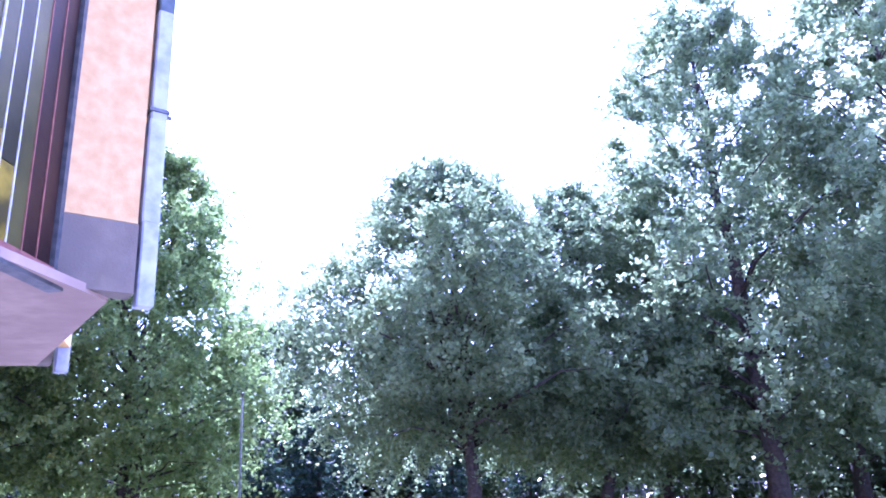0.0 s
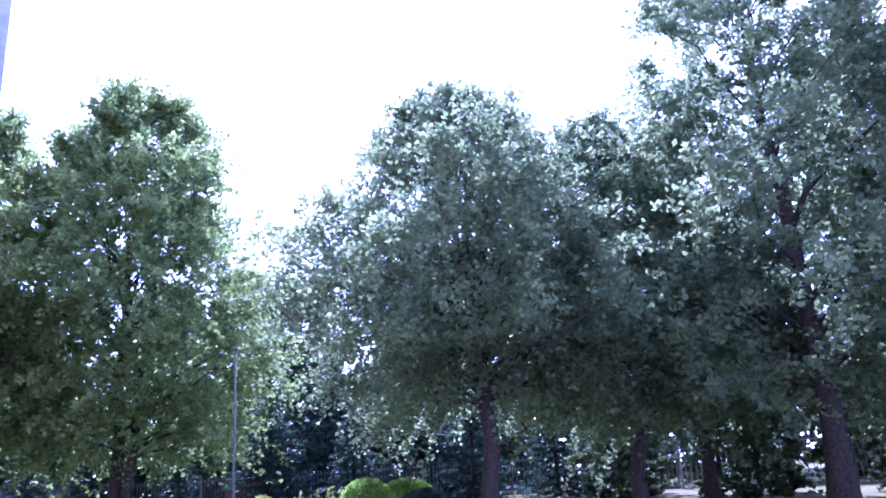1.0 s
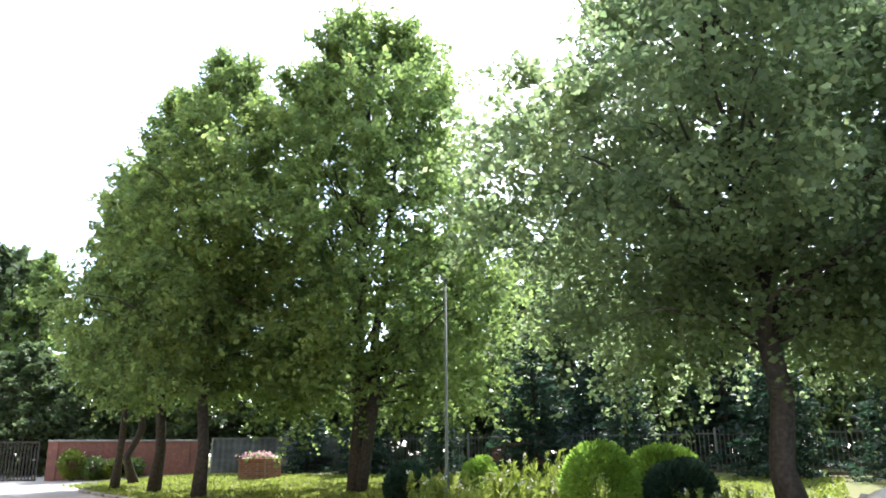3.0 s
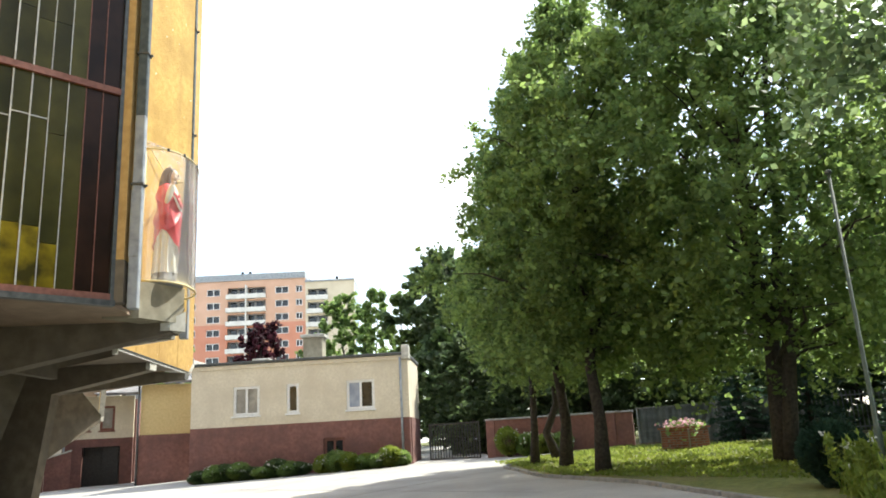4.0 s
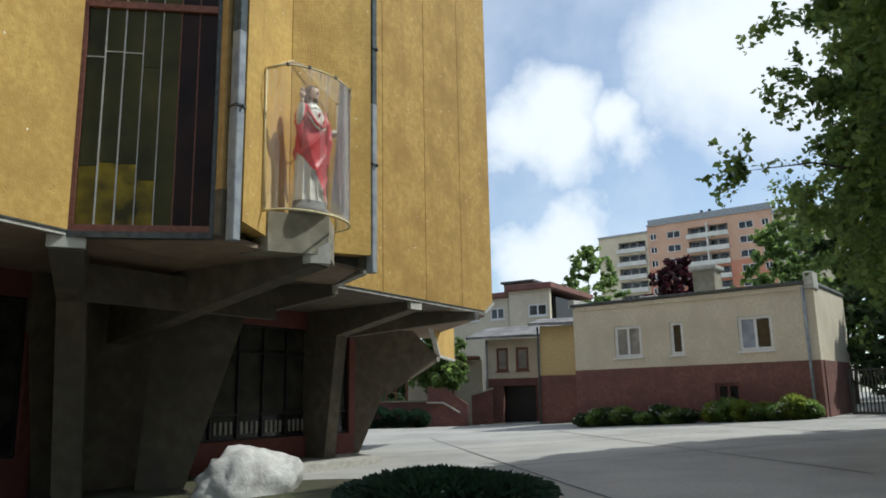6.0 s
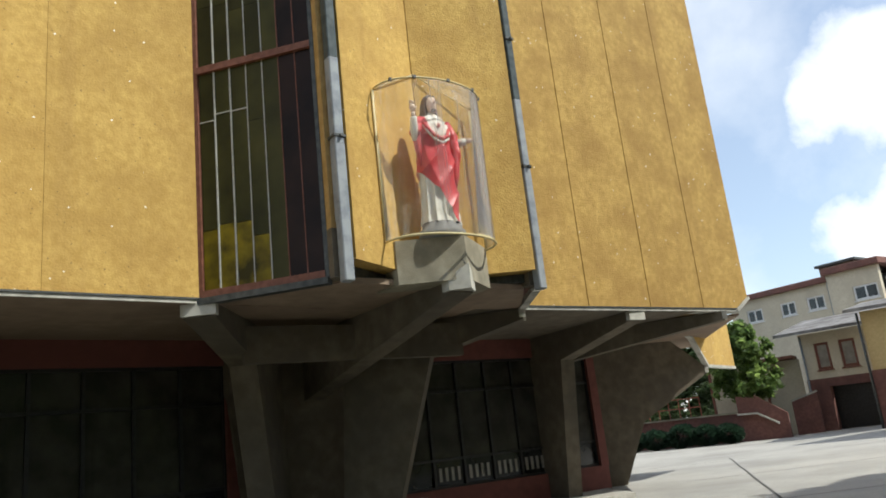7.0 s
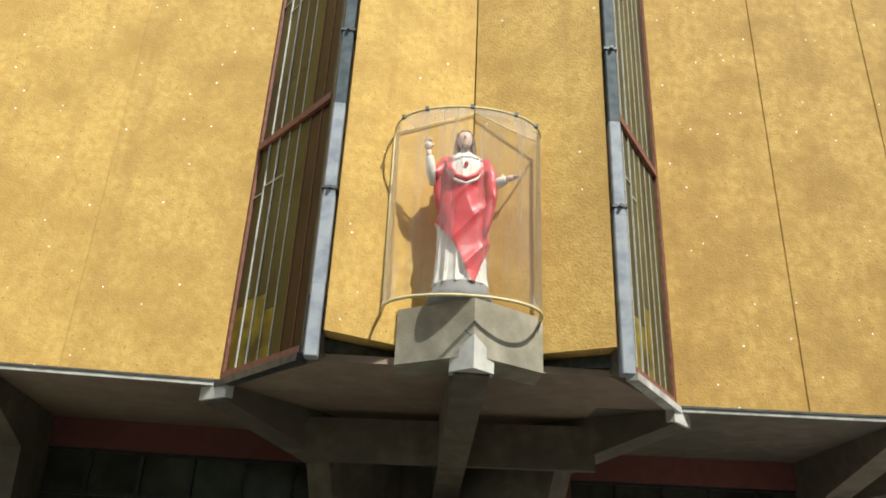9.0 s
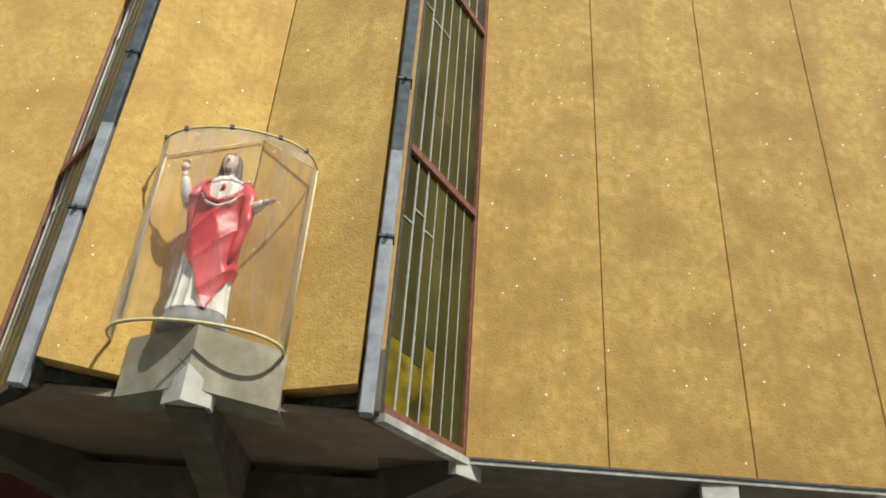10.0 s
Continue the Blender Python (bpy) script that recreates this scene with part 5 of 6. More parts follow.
for i, (x, y, k, a) in enumerate([(-22, 35, 0.5, 10), (-17, 35.5, 0.45, 70), (-11.5, 36, 0.5, 140), (-6, 37, 0.5, 200), (1.5, 35.5, 0.5, 260), (6, 34, 0.45, 300), (9.5, 31.5, 0.5, 30), (14, 28.5, 0.5, 90), (18.5, 25.5, 0.5, 160), (23, 20, 0.5, 220), (8.5, 24.5, 0.36, 15), (12.5, 22.8, 0.38, 75), (5.2, 27, 0.36, 130), (15.5, 19.5, 0.4, 190), (17, 15, 0.45, 250), (-27.5, 30.5, 0.55, 250), (-30.5, 29.5, 0.6, 30), (-9.0, 35.0, 0.42, 40), (-14.2, 34.8, 0.42, 110), (-19.6, 34.2, 0.42, 190), (-24.6, 32.0, 0.45, 300), (-3.5, 36.2, 0.45, 20), (-33.5, 33.0, 0.55, 80), (-29.0, 35.5, 0.6, 150)]):
    t = copy_thing(wood, pose(x, y, ground_z(x, y) - 0.5, 0, 0, a))
    t.scale = (k * 1.25, k * 1.25, k)
for i, (x, y, k, a) in enumerate([(-47, 3.0, 0.55, 60), (-51, -1.5, 0.7, 120), (-54, 4.5, 0.6, 200), (-56, -6, 0.8, 300), (-49, 7.0, 0.45, 20), (-60, 0, 0.8, 80), (-66, -8, 1.0, 160)]):
    t = copy_thing(wood, pose(x, y, -0.4, 0, 0, a))
    t.scale = (k * 1.25, k * 1.25, k)
spruce = conifer("spruce", -7.0, 31.0, 5.4, 1.9, 41, "blue green spruce by the fence")
for x, y, k, a in ((-3.6, 29.5, 0.75, 50), (-10.2, 30.5, 0.6, 90), (-13.4, 30.8, 0.8, 140), (0.6, 30.5, 0.95, 200), (-5.2, 34, 1.25, 10), (3.4, 29.0, 0.8, 250), (-1.2, 33.5, 1.2, 300), (-16.5, 31.5, 0.7, 20)):
    t = copy_thing(spruce, pose(x, y, ground_z(x, y) - 0.04, 0, 0, a))
    t.scale = (k, k, k)

# ---- garden bed ----
ball_shrub("thuja_ball", -1.45, 18.1, 0.60, 1.40, 51, "clipped bright green thuja ball", count=14000, leaf=0.045, lumps=30)
ball_shrub("thuja_ball", -4.1, 19.7, 0.40, 1.15, 52, "clipped bright green thuja ball", count=7000, leaf=0.045, lumps=22)
ball_shrub("yew_ball", -5.75, 20.0, 0.50, 1.02, 53, "clipped dark green yew ball", LEAF_NEEDLE, 9000, 0.05)
ball_shrub("yew_ball", -0.35, 18.5, 0.55, 1.15, 54, "dark green yew ball behind the thuja", LEAF_NEEDLE, 10000, 0.05)
ball_shrub("thuja_ball", -0.8, 19.8, 0.7, 1.3, 55, "clipped bright green thuja ball", count=10000, leaf=0.05, lumps=26)


def herb_clump(x, y, radius, height, seed):
    """Tall soft perennials: upright stalks with narrow leaves and a few pale flower heads."""
    rng = np.random.default_rng(seed)
    herb = empty("perennial", pose(x, y, ground_z(x, y) + 0.02), "tall pale green perennials with narrow leaves", "plant", "garden bed plants")
    bm, leaf, bloom = bmesh.new(), [], []
    for k in range(26):
        a, r = rng.uniform(0, 6.28), radius * math.sqrt(rng.uniform(0, 1))
        h = height * rng.uniform(0.55, 1.1)
        p = np.array([r * math.cos(a), r * math.sin(a), 0.0])
        q = p * 1.35 + np.array([rng.normal() * 0.05, rng.normal() * 0.05, h])
        tube(bm, [p, p * 0.45 + q * 0.55, q], [0.007, 0.006, 0.003], 4)
        f = rng.uniform(0.12, 1.0, size=(34, 1))
        leaf.append(p * (1 - f) + q * f + rng.normal(size=(34, 3)) * np.array([0.055, 0.055, 0.03]) * (1.25 - f))
        if k % 4 == 0:
            bloom.append(q + rng.normal(size=(7, 3)) * 0.022)
    part("stem", bm, LEAF_THUJA, herb)
    shared("foliage", leaf_mesh("foliage", np.concatenate(leaf), 0.042, LEAF_YELLOW, seed, -0.9, 4.0), herb, Matrix.Identity(4))
    tagged(shared("blooms", leaf_mesh("blooms", np.concatenate(bloom), 0.035, PETAL_WHITE, seed), herb, Matrix.Identity(4)), kind="stuff")


for i, (x, y, r, h) in enumerate([(-2.6, 18.6, 0.42, 1.0), (-3.0, 18.1, 0.40, 0.75), (-2.2, 18.2, 0.32, 0.7), (-3.5, 18.6, 0.40, 0.85), (-2.4, 19.5, 0.45, 1.15), (-4.5, 19.0, 0.35, 0.7), (-3.2, 19.3, 0.45, 1.1), (-3.9, 18.5, 0.35, 0.6), (-2.8, 17.75, 0.3, 0.5), (-5.0, 19.4, 0.3, 0.8), (0.3, 17.7, 0.35, 0.7)]):
    herb_clump(x, y, r, h, 60 + i)
ball_shrub("low_hedge", -8.4, 13.35, 1.15, 0.56, 70, "low dark clipped hedge by the yard", LEAF_NEEDLE, 16000, 0.05, group="")


def boulder(x, y, sx, sy, sz, seed, label, rot=0):
    bm = bmesh.new()
    bmesh.ops.create_icosphere(bm, subdivisions=4, radius=1.0)
    for v in bm.verts:
        k = 1 + 0.22 * noise.noise(v.co * 1.3 + Vector((seed, 0, 0))) + 0.16 * noise.noise(v.co * 3.4 + Vector((0, seed, 0))) + 0.05 * noise.noise(v.co * 9)
        v.co = Vector((v.co.x * sx, v.co.y * sy, max(v.co.z, -0.3) * sz)) * k
    for f in bm.faces:
        f.smooth = True
    ob = part("boulder", bm, STONE_WHITE)
    ob.matrix_basis = pose(x, y, ground_z(x, y) + 0.22 * sz, 0, 0, rot)
    tagged(ob, label, "boulder", "rock garden boulders")


boulder(-11.4, 10.25, 0.85, 0.42, 0.58, 3, "long pale limestone boulder beside the church", -35)
for i, (x, y, a, b, c) in enumerate([(2.2, 17.3, 0.62, 0.5, 0.62), (3.2, 17.4, 0.66, 0.5, 0.60), (1.45, 17.2, 0.45, 0.4, 0.5), (4.0, 17.5, 0.5, 0.45, 0.5)]):
    boulder(x, y, a, b, c, 11 + i, "pale limestone boulder in the rock garden", 40 * i)


POLE_GREEN = material("dull green pole paint", (0.05, 0.07, 0.05), (0.085, 0.105, 0.08), 9, 0.6, 0.1, bump=0.05)


def pole(x, y, h):
    lamp = empty("lamp_post", pose(x, y, ground_z(x, y)), "slim grey green lamp post by the shrubs", "lamp post")
    bm = bmesh.new()
    tube(bm, [(0, 0, 0), (0, 0, 0.9), (0, 0, 0.92), (0, 0, h)], [0.055, 0.05, 0.032, 0.022], 10)
    part("shaft", bm, POLE_GREEN, lamp)
    bm = bmesh.new()
    tube(bm, [(0, 0, h - 0.01), (0, 0, h + 0.04), (0, 0, h + 0.05)], [0.045, 0.045, 0.02], 10)
    part("cap", bm, TIN, lamp)


pole(-4.5, 19.1, 4.4)

# ---- brick planter ----
def build_planter(x, y):
    pl = empty("planter", pose(x, y, ground_z(x, y) + 0.03, 0, 0, 8), "square brick planter with pale flowers", "planter")
    w, h, bw, bh = 0.54, 0.62, 0.23, 0.065
    part("core", boxed(-w + 0.015, w - 0.015, -w + 0.015, w - 0.015, 0, h - 0.02), MORTAR, pl)
    me = bpy.data.meshes.new("brick")
    bm = boxed(-bw / 2 + 0.006, bw / 2 - 0.006, -0.06, 0.06, 0.004, bh - 0.004, bevel=0.006)
    bm.to_mesh(me)
    bm.free()
    me.materials.append(PAVING_BRICK)
    for row in range(8):
        z = 0.01 + row * 0.075
        for side in range(4):
            for k in range(4):
                u = -w + 0.27 * (k + 0.5) + (0.06 if row % 2 else -0.06) * (1 if 0 < k < 3 else 0)
                m = pose(0, 0, z, 0, 0, 90 * side) @ pose(u * 0.93, -w + 0.05, 0)
                shared("brick", me, pl, m)
    part("coping", frame_ring(w + 0.04, w - 0.16, h, h + 0.06), PAVING_BRICK, pl)
    rng = np.random.default_rng(8)
    p = rng.normal(size=(900, 3)) * np.array([0.24, 0.24, 0.07]) + np.array([0, 0, h + 0.12])
    fl = shared("flowers", leaf_mesh("flowers", p[:500], 0.075, PETAL_PINK, 4), pl, Matrix.Identity(4))
    tagged(fl, kind="stuff")
    shared("foliage", leaf_mesh("foliage", p[500:] - np.array([0, 0, 0.05]), 0.09, LEAF, 5), pl, Matrix.Identity(4))


def frame_ring(a, b, z0, z1):
    bm = bmesh.new()
    box(bm, -a, a, -a, -b, z0, z1)
    box(bm, -a, a, b, a, z0, z1)
    box(bm, -a, -b, -b, b, z0, z1)
    box(bm, b, a, -b, b, z0, z1)
    return bm


build_planter(-16.1, 28.2)

# ---- boundary wall, gate and fence ----
def boundary_wall(p, q, h):
    m, length = wall_frame(p, q, ground_z(*p) - 0.05)
    wall = empty("boundary_wall", m, "red brown boundary wall with coping", "wall", "", "structure")
    part("wall_body", boxed(0, length, 0, 0.25, -0.3, h), DADO, wall)
    part("coping", boxed(-0.03, length + 0.03, -0.05, 0.30, h, h + 0.07, bevel=0.01), ROOF_TIN, wall)
    for k in range(int(length / 2.4) + 1):
        x = min(k * 2.4, length - 0.35)
        part("pier", boxed(x, x + 0.35, -0.045, 0.29, -0.3, h + 0.004), DADO, wall)


def steel_fence(points, h, mat, label, gap=0.14):
    for p, q in zip(points, points[1:]):
        m, length = wall_frame(p, q, (ground_z(*p) + ground_z(*q)) / 2)
        f = empty("fence", m, label, "fence", "boundary fence panels")
        bar = bpy.data.meshes.new("bar")
        bm = boxed(-0.011, 0.011, -0.011, 0.011, 0.12, h)
        bm.to_mesh(bar)
        bm.free()
        bar.materials.append(mat)
        for z in (0.22, h - 0.15):
            part("rail", boxed(0, length, 0.012, 0.045, z, z + 0.04), mat, f)
        for x in (0, length):
            part("post", boxed(x - 0.035, x + 0.035, -0.035, 0.035, -0.1, h + 0.06), mat, f)
        for k in range(1, int(length / gap)):
            shared("bar", bar, f, pose(k * gap, 0, 0))
        part("footing", boxed(0, length, -0.1, 0.12, -0.2, 0.12), CONCRETE, f)


boundary_wall((-25.0, 26.6), (-20.6, 30.4), 1.5)
STEEL_GREY = material("grey painted steel", (0.12, 0.13, 0.13), (0.20, 0.21, 0.21), 12, 0.5, 0.4, bump=0.05)
STEEL_PALE = material("pale painted fence bar", (0.26, 0.27, 0.26), (0.36, 0.37, 0.36), 12, 0.5, 0.2, bump=0.05)
SHEET_GREY = material("dull grey fence sheet", (0.11, 0.125, 0.125), (0.18, 0.20, 0.20), 5, 0.6, 0.1, bump=0.15, bump_scale=9, stain=(0.09, 0.10, 0.095), stain_scale=1.5)


def sheet_fence(p, q, h):
    """A closed fence bay: ribbed sheet between two posts on a low footing."""
    m, length = wall_frame(p, q, (ground_z(*p) + ground_z(*q)) / 2)
    f = empty("sheet_fence", m, "dull grey ribbed sheet fence bay", "fence", "boundary fence panels")
    bm = bmesh.new()
    n = int(length / 0.12)
    lo = [bm.verts.new((length * k / n, 0.02 if k % 2 else -0.005, 0.10)) for k in range(n + 1)]
    hi = [bm.verts.new((length * k / n, 0.02 if k % 2 else -0.005, h)) for k in range(n + 1)]
    for k in range(n):
        bm.faces.new([lo[k], lo[k + 1], hi[k + 1], hi[k]])
    bmesh.ops.solidify(bm, geom=list(bm.faces), thickness=0.006)
    part("sheet", bm, SHEET_GREY, f)
    for x in (0, length):
        part("post", boxed(x - 0.04, x + 0.04, -0.05, 0.05, -0.1, h + 0.06), STEEL_GREY, f)
    part("top_rail", boxed(0.04, length - 0.04, -0.03, 0.03, h, h + 0.04), STEEL_GREY, f)
    part("footing", boxed(0, length, -0.1, 0.12, -0.2, 0.10), CONCRETE, f)


for p, q in (((-20.4, 30.5), (-17.6, 31.5)), ((-17.5, 31.55), (-14.7, 32.3))):
    sheet_fence(p, q, 1.35)
steel_fence([(-14.6, 32.3), (-10.2, 32.8), (-5.8, 32.6), (-1.4, 32.2), (3.0, 31.0)], 1.35, STEEL_GREY, "grey steel bar fence on a concrete footing")
steel_fence([(3.2, 30.9), (7.4, 28.9)], 1.4, STEEL_GREY, "grey steel bar fence on a concrete footing")
steel_fence([(11.6, 26.6), (15.8, 24.0), (20, 21.0)], 1.4, STEEL_GREY, "grey steel bar fence on a concrete footing")
steel_fence([(7.5, 28.85), (11.5, 26.65)], 1.5, STEEL_PALE, "pale steel bar fence under the trees", 0.17)
boundary_wall((-9.0, 32.2), (-7.2, 32.4), 1.25)
gate = empty("metal_gate", wall_frame((-27.0, 25.0), (-25.2, 26.5), ground_z(-26, 25.7))[0], "dark steel bar gate beside the house", "gate")
part("gate_frame", frame_mesh(0.05, 2.25, 0.05, 1.5, 0.06, 0, 0.05), BLACK_STEEL, gate)
for k in range(17):
    part("pale", boxed(0.16 + k * 0.12, 0.20 + k * 0.12, 0.01, 0.03, 0.11, 1.44), BLACK_STEEL, gate)
part("handle", boxed(2.05, 2.17, -0.05, 0.0, 0.8, 0.83), ZINC, gate)

# ---- shrubs along the house ----
def bush_row(p, q, count, seed, h, flowers):
    rng = random.Random(seed)
    for k in range(count):
        f = (k + 0.5) / count
        x, y = p[0] + (q[0] - p[0]) * f, p[1] + (q[1] - p[1]) * f
        hh = h * rng.uniform(0.75, 1.25)
        b = ball_shrub("rose_bush", x + rng.uniform(-0.15, 0.15), y, 0.55, hh, seed + k, "leafy rose bush with pale blooms by the wall", LEAF if k % 2 else LEAF_YELLOW if flowers else LEAF_WOOD, 2300, 0.085, "bush", "rose bushes", 7)
        r2 = np.random.default_rng(seed + k)
        d = r2.normal(size=(26, 3))
        d /= np.linalg.norm(d, axis=1)[:, None]
        d[:, 2] = abs(d[:, 2])
        tagged(shared("blooms", leaf_mesh("blooms", d * np.array([0.55, 0.55, hh / 2]) + np.array([0, 0, hh / 2]), 0.065, PETAL_WHITE, seed), b, Matrix.Identity(4)), kind="stuff")


bush_row((-31.4, 16.6), (-28.9, 20.4), 9, 100, 0.62, False)
bush_row((-28.6, 20.9), (-26.8, 23.8), 8, 120, 0.68, True)
bush_row((-23.9, 26.6), (-22.0, 28.4), 4, 140, 1.05, True)

# ---- block of flats ----
def block_of_flats():
    p, q = Vector((-160.0, 43.0)), Vector((-143.0, 73.0))
    m, length = wall_frame(tuple(p), tuple(q))
    flats = empty("apartment_building", m, "orange and cream block of flats with balconies", "apartment building")
    st = 2.85
    top = 36.5
    sections = [(-11.0, -7.0, BLOCK_CREAM, top - 1.2, "none"), (-7.0, 0.0, BLOCK_CREAM, top - 1.2, "balcony"), (0.0, 8.0, ORANGE, top, "window"), (8.0, 16.9, ORANGE, top, "balcony"), (16.9, 24.7, ORANGE, top, "window"), (24.7, 29.8, BLOCK_CREAM, top - 1.0, "balcony"), (29.8, 35.0, BLOCK_CREAM, top - 1.0, "none")]
    for x0, x1, mat, h, what in sections:
        holes, mid = [], (x0 + x1) / 2
        z_of = [h - 1.0 - st * (k + 1) for k in range(9)]
        if what == "window":
            for z in z_of:
                holes += [(0.5, 1.9, z + 0.85, z + 2.25), (4.1, 6.9, z + 0.75, z + 2.25)] if x0 < 1 else [(1.5, 4.3, z + 0.75, z + 2.25), (5.8, 7.2, z + 0.85, z + 2.25)]
        if what == "balcony":
            for z in z_of:
                holes.append((0.5, x1 - x0 - 0.5, z + 0.35, z + 2.35))
        for lo, hi, paint in ((0, h - 9.2, RED_BLOCK if mat is ORANGE else mat), (h - 9.2, h, mat)):
            bm = pierced(bmesh.new(), x1 - x0, 0.5, lo, hi, holes)
            bmesh.ops.translate(bm, verts=list(bm.verts), vec=(x0, 0, 0))
            part("wall", bm, paint, flats)
        part("wing", boxed(x0, x1, 1.6 if what == "balcony" else 0.62, 12, 0, h - 0.05), BLOCK_SHADE if what == "balcony" else DARK_GLASS, flats)
        for a, b, c, d in holes:
            if what == "window":
                part("window_frame", frame_mesh(x0 + a, x0 + b, c, d, 0.14, 0.15, 0.25), WHITE_PAINT, flats)
                part("window_frame", boxed(x0 + (a + b) / 2 - 0.07, x0 + (a + b) / 2 + 0.07, 0.15, 0.25, c, d), WHITE_PAINT, flats)
            else:
                part("balcony", boxed(x0 + a - 0.2, x0 + b + 0.2, -1.0, -0.9, c - 0.40, c + 0.50), BLOCK_WHITE, flats)
                part("balcony_slab", boxed(x0 + a - 0.2, x0 + b + 0.2, -0.9, 0.0, c - 0.45, c - 0.3), BLOCK_WHITE, flats)
                if b - a > 6:
                    part("partition", boxed(x0 + (a + b) / 2 - 0.12, x0 + (a + b) / 2 + 0.12, -1.05, 1.5, c - 0.45, d + 0.4), BLOCK_WHITE, flats)
                n = int((b - a) / 1.8)
                for k in range(n):
                    part("window", boxed(x0 + a + 0.3 + k * 1.8, x0 + a + 1.6 + k * 1.8, 1.5, 1.58, c + 0.3, d - 0.1), DARK_GLASS, flats)
        part("roof_edge", boxed(x0 - 0.05, x1 + 0.05, -0.3, 12, h, h + 0.35), ROOF_TIN, flats)
    part("roof_house", boxed(0.1, 24.6, 0.4, 9, top + 0.36, top + 1.5), ROOF_TIN, flats)
    for x in (11.0, 12.6, 31.0):
        part("vent", boxed(x, x + 0.5, 1.0, 1.5, top + (1.4 if x < 30 else -0.8), top + (2.1 if x < 30 else 0.2)), BLACK_STEEL, flats)


block_of_flats()


def back_house():
    """A two-storey pale house behind the annex, its facade stepped in two, with flat roofs."""
    m, length = wall_frame((-59.55, 7.3), (-55.0, 16.9))
    h = empty("back_house", m, "pale two storey house with flat roof behind the annex", "house")
    holes = [(3.75, 4.85, 7.15, 8.05), (5.65, 6.85, 7.15, 8.05), (1.2, 2.4, 7.15, 8.05)]
    part("wall", pierced(bmesh.new(), 7.4, 0.3, 0, 8.75, holes), CREAM, h)
    part("wall", pierced(bmesh.new(), length - 7.4, 0.3, 0, 9.1, [(1.5, 3.0, 7.15, 8.05)], -0.35), CREAM, h).matrix_basis = pose(7.4, 0, 0)
    # black filling behind the windows, in place of unlit rooms
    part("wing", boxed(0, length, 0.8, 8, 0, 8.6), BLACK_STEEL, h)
    part("roof_edge", boxed(-0.3, 7.36, -0.35, 8, 8.75, 9.12, bevel=0.03), DADO, h)
    part("roof_edge", boxed(7.36, length + 0.3, -0.75, 8, 9.1, 9.5, bevel=0.03), DADO, h)
    part("roof_house", boxed(6.3, 8.6, 1.2, 4, 9.12, 9.95), CONCRETE, h)
    part("roof_house_edge", boxed(6.1, 8.8, 1.0, 4.2, 9.95, 10.1), TIN, h)
    bm = bmesh.new()
    tube(bm, [(7.3, -0.12, 8.8), (7.3, -0.12, 0.2)], 0.06, 8)
    part("downpipe", bm, ZINC, h)
    for x0, x1, z0, z1 in holes:
        window_unit(h, Matrix.Identity(4), x0, x1, z0, z1, 2)
    window_unit(h, pose(7.4, -0.35, 0), 1.5, 3.0, 7.15, 8.05, 2)


back_house()


def sloped_wall(name, parent, profile, y0, y1, mat):
    """An upright wall from a profile of (x, low, high) rows."""
    bm = bmesh.new()
    hull_loft(bm, [[(x, y0, lo), (x, y1, lo), (x, y1, hi), (x, y0, hi)] for x, lo, hi in profile])
    return part(name, bm, mat, parent)


# terrace beside the annex: retaining wall, stair with sloping parapets, sheltered back wall, railing
terrace = empty("garden_terrace", wall_frame((-40.2, 5.2), (-39.9, 12.6))[0], "maroon garden terrace with steps and pale copings", "terrace")
sloped_wall("retaining_wall", terrace, [(-6.0, -0.1, 1.28), (4.3, -0.1, 1.28)], 0.35, 0.65, DADO)
sloped_wall("coping", terrace, [(-6.0, 1.28, 1.36), (4.3, 1.28, 1.36)], 0.29, 0.71, CONCRETE_MID)
sloped_wall("parapet", terrace, [(4.3, -0.1, 2.05), (5.2, -0.1, 1.98), (6.4, -0.1, 1.12)], 0.35, 0.6, DADO)
sloped_wall("parapet_coping", terrace, [(4.3, 1.20, 1.28), (5.15, 1.18, 1.26), (6.0, 0.66, 0.74)], 0.12, 0.345, CONCRETE_PALE)
sloped_wall("parapet", terrace, [(6.45, -0.1, 1.55), (7.6, -0.1, 1.88)], 1.9, 2.15, DADO)
sloped_wall("parapet_coping", terrace, [(6.45, 1.55, 1.63), (7.6, 1.88, 1.96)], 1.85, 2.2, CONCRETE_PALE)
for k in range(7):
    part("step", boxed(6.2 - 0.30 * k - 0.30, 6.2 - 0.30 * k, 0.66, 1.85, -0.1, 0.17 * (k + 1)), KERB, terrace)
part("terrace_floor", boxed(-6.0, 4.1, 0.72, 3.6, 0.9, 1.2), SLAB, terrace)
part("back_wall", boxed(2.6, 6.9, 3.6, 3.9, -0.1, 3.55), CREAM, terrace)
part("lean_to_roof", boxed(2.3, 6.8, 2.7, 4.1, 3.56, 3.72, bevel=0.02), BROWN_FRAME, terrace)
for x in (2.7, 5.3):
    part("post", boxed(x, x + 0.12, 2.8, 2.92, 1.2, 3.56), BROWN_FRAME, terrace)
RAIL_RED = material("red brown painted steel rail", (0.24, 0.075, 0.045), (0.32, 0.11, 0.07), 12, 0.5, bump=0.05)
rail = empty("terrace_railing", terrace.matrix_basis @ pose(-3.4, 0.45, 1.36), "red brown steel railing on the terrace coping", "railing")
for k in range(13):
    part("post", boxed(k * 0.5, k * 0.5 + 0.04, 0, 0.04, 0.0, 0.86), RAIL_RED, rail)
for z in (0.42, 0.86):
    part("rail", boxed(0, 6.04, -0.005, 0.045, z, z + 0.05), RAIL_RED, rail)
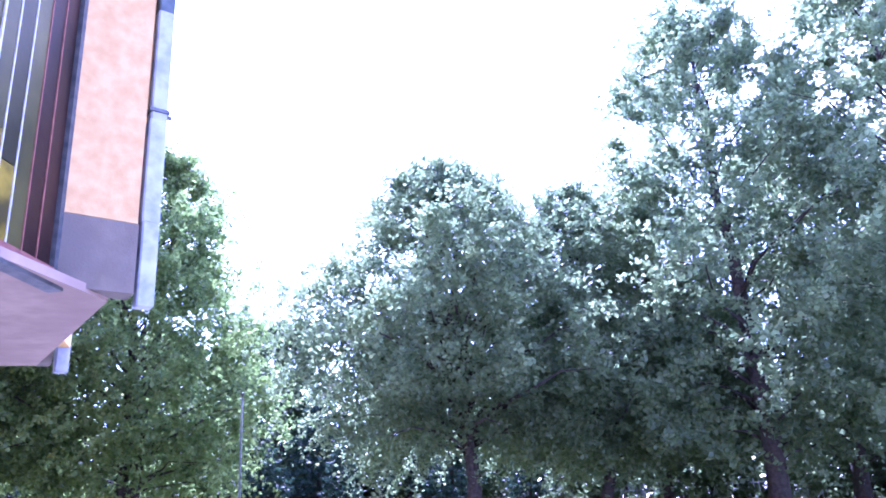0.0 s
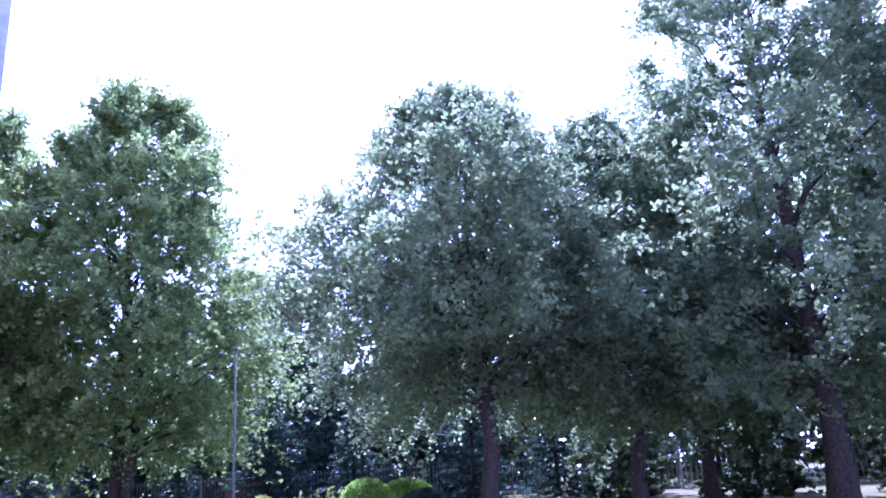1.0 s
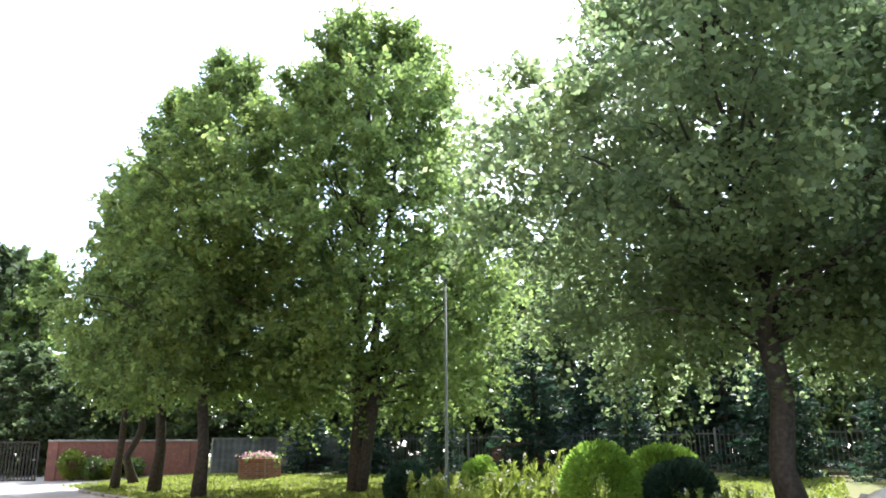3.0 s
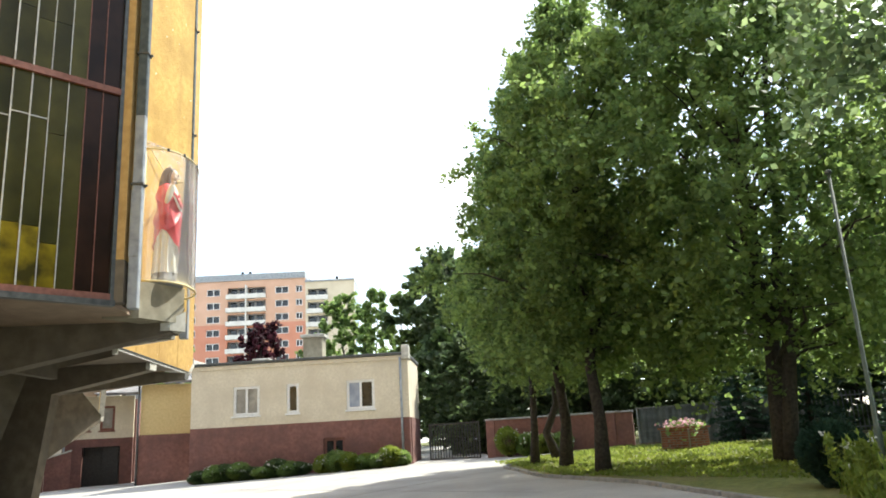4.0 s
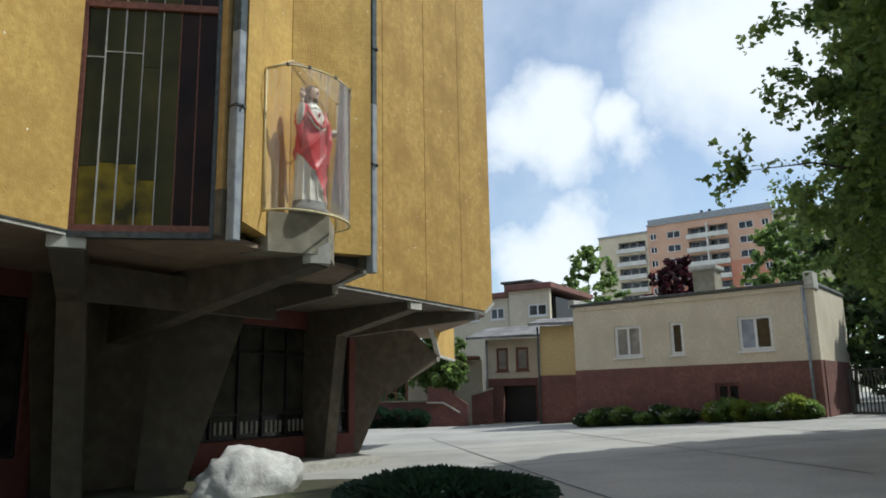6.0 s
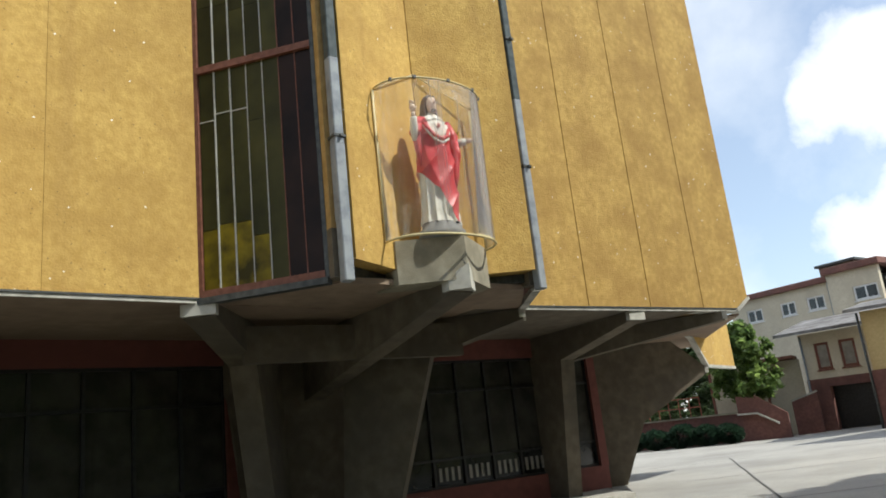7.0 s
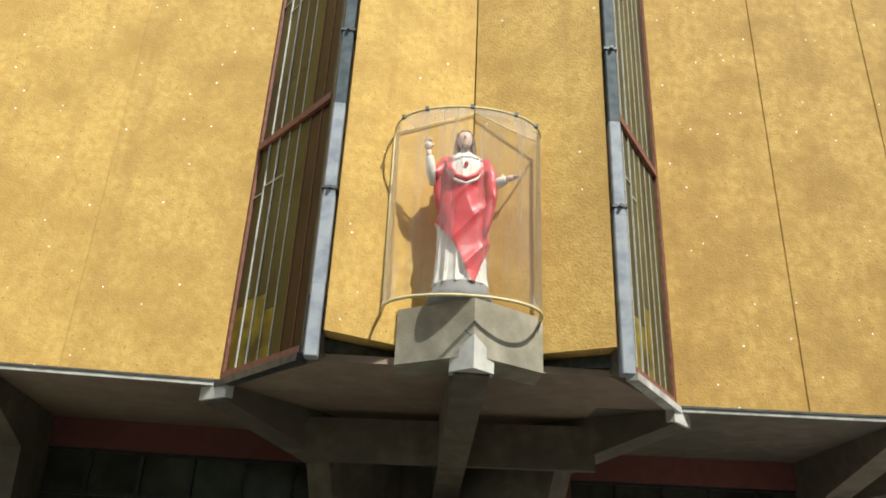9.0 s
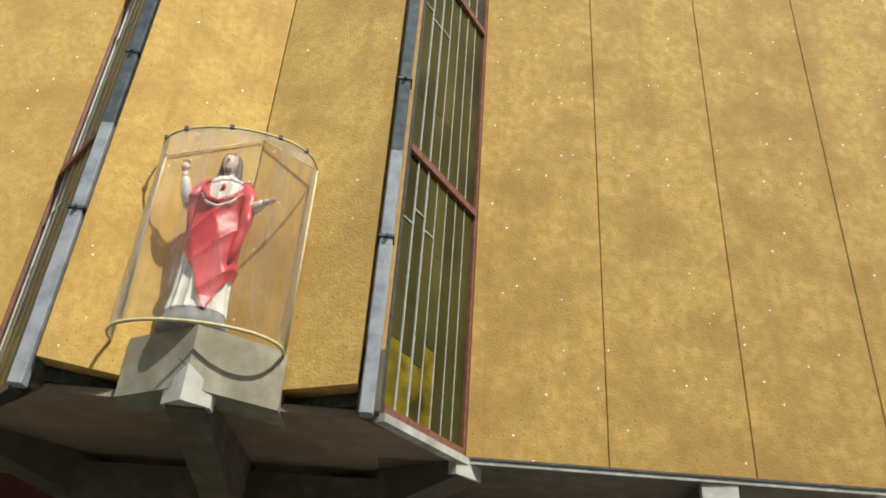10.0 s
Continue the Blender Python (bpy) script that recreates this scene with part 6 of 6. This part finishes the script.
for k, (y, r, hh) in enumerate(((3.4, 0.7, 1.0), (4.6, 0.75, 1.05), (5.8, 0.7, 0.95), (7.0, 0.75, 1.1), (8.1, 0.7, 0.95), (9.1, 0.65, 0.9))):
    ball_shrub("low_shrub", -39.4, y, r, hh, 210 + k, "dark low shrub before the terrace wall", LEAF_NEEDLE, 2200, 0.10, group="shrubs by the terrace", lumps=9)

# ---- ground details ----
SOIL = material("dark planting soil", (0.045, 0.038, 0.024), (0.085, 0.075, 0.045), 12, 0.95, bump=0.6, bump_scale=30, stain=(0.05, 0.065, 0.02), stain_scale=1.5)
sheet("planting_bed", [(-13.4, 11.2), (-13.2, 9.4), (-15.0, 8.2), (-16.0, 5.0), (-9.0, 4.0), (-6.0, 0.0), (-5.6, -10.0), (-2.6, -10.0), (-2.0, 1.5), (-2.2, 5.8), (-4.4, 8.6), (-7.8, 10.6), (-10.6, 12.6), (-12.6, 12.4)], 0.04, SOIL, "dark planted bed along the church wall", "planting bed", 2.0)


def kerb_line(points, label):
    kerb = empty("kerb", Matrix.Identity(4), label, "kerb", "", "structure")
    me = bpy.data.meshes.new("kerb_stone")
    bm = boxed(0.004, 0.992, -0.06, 0.06, -0.12, 0.075, bevel=0.012)
    bm.to_mesh(me)
    bm.free()
    me.materials.append(KERB)
    for p, q in zip(points, points[1:]):
        m, length = wall_frame(p, q)
        for k in range(int(length)):
            o = m @ Vector((k * length / int(length), 0, 0))
            o2 = m @ Vector(((k + 1) * length / int(length), 0, 0))
            z0, z1 = ground_z(o.x, o.y), ground_z(o2.x, o2.y)
            shared("kerb_stone", me, kerb, Matrix.Translation((o.x, o.y, z0)) @ Matrix.Rotation(math.atan2(o2.y - o.y, o2.x - o.x), 4, "Z") @ Matrix.Rotation(-math.atan2(z1 - z0, 1), 4, "Y"))


kerb_line([(-24.0, 32.0), (-21.2, 25.9), (-18.5, 22.9), (-14.0, 20.9), (-10.0, 20.2), (-6.0, 18.6), (-2.0, 17.4), (2.0, 14.5), (6.5, 10.0)], "weathered concrete kerb along the lawn")
kerb_line([(-2.2, 5.8), (-4.4, 8.6), (-7.8, 10.6), (-10.6, 12.6), (-12.6, 12.4), (-13.4, 11.2)], "weathered concrete kerb round the planted bed")


def yard_joints():
    """Tarred joints between the cast bays of the yard."""
    tar = material("black joint tar", (0.05, 0.048, 0.045), (0.10, 0.097, 0.09), 15, 0.8, bump=0.2)
    yard = empty("yard_joints", Matrix.Identity(4), "dark tarred joints across the pale yard", "joint", "", "structure")
    for p, q in (((-28, 11.0), (-9.6, 15.2)), ((-29, 15.5), (-11, 18.6)), ((-30, 20.2), (-19, 21.6)), ((-14.6, 12.6), (-17.4, 20.6)), ((-20.2, 11.4), (-23.0, 20.0)), ((-26, 9), (-28.6, 18)), ((2.4, -6), (1.6, 12.0)), ((-1.2, 6.5), (4.6, 8.0))):
        m, length = wall_frame(p, q)
        n = int(length / 1.5)
        bm = bmesh.new()
        rows = []
        for k in range(n + 1):
            c = m @ Vector((length * k / n, 0, 0))
            d = m.to_3x3() @ Vector((0, 1, 0))
            wob = 0.03 * noise.noise(c * 0.9)
            rows.append([bm.verts.new((c.x + d.x * (s * 0.022 + wob), c.y + d.y * (s * 0.022 + wob), ground_z(c.x, c.y) + 0.006)) for s in (-1, 1)])
        for a, b in zip(rows, rows[1:]):
            bm.faces.new([a[0], a[1], b[1], b[0]])
        bmesh.ops.recalc_face_normals(bm, faces=list(bm.faces))
        part("joint", bm, tar, yard)


yard_joints()
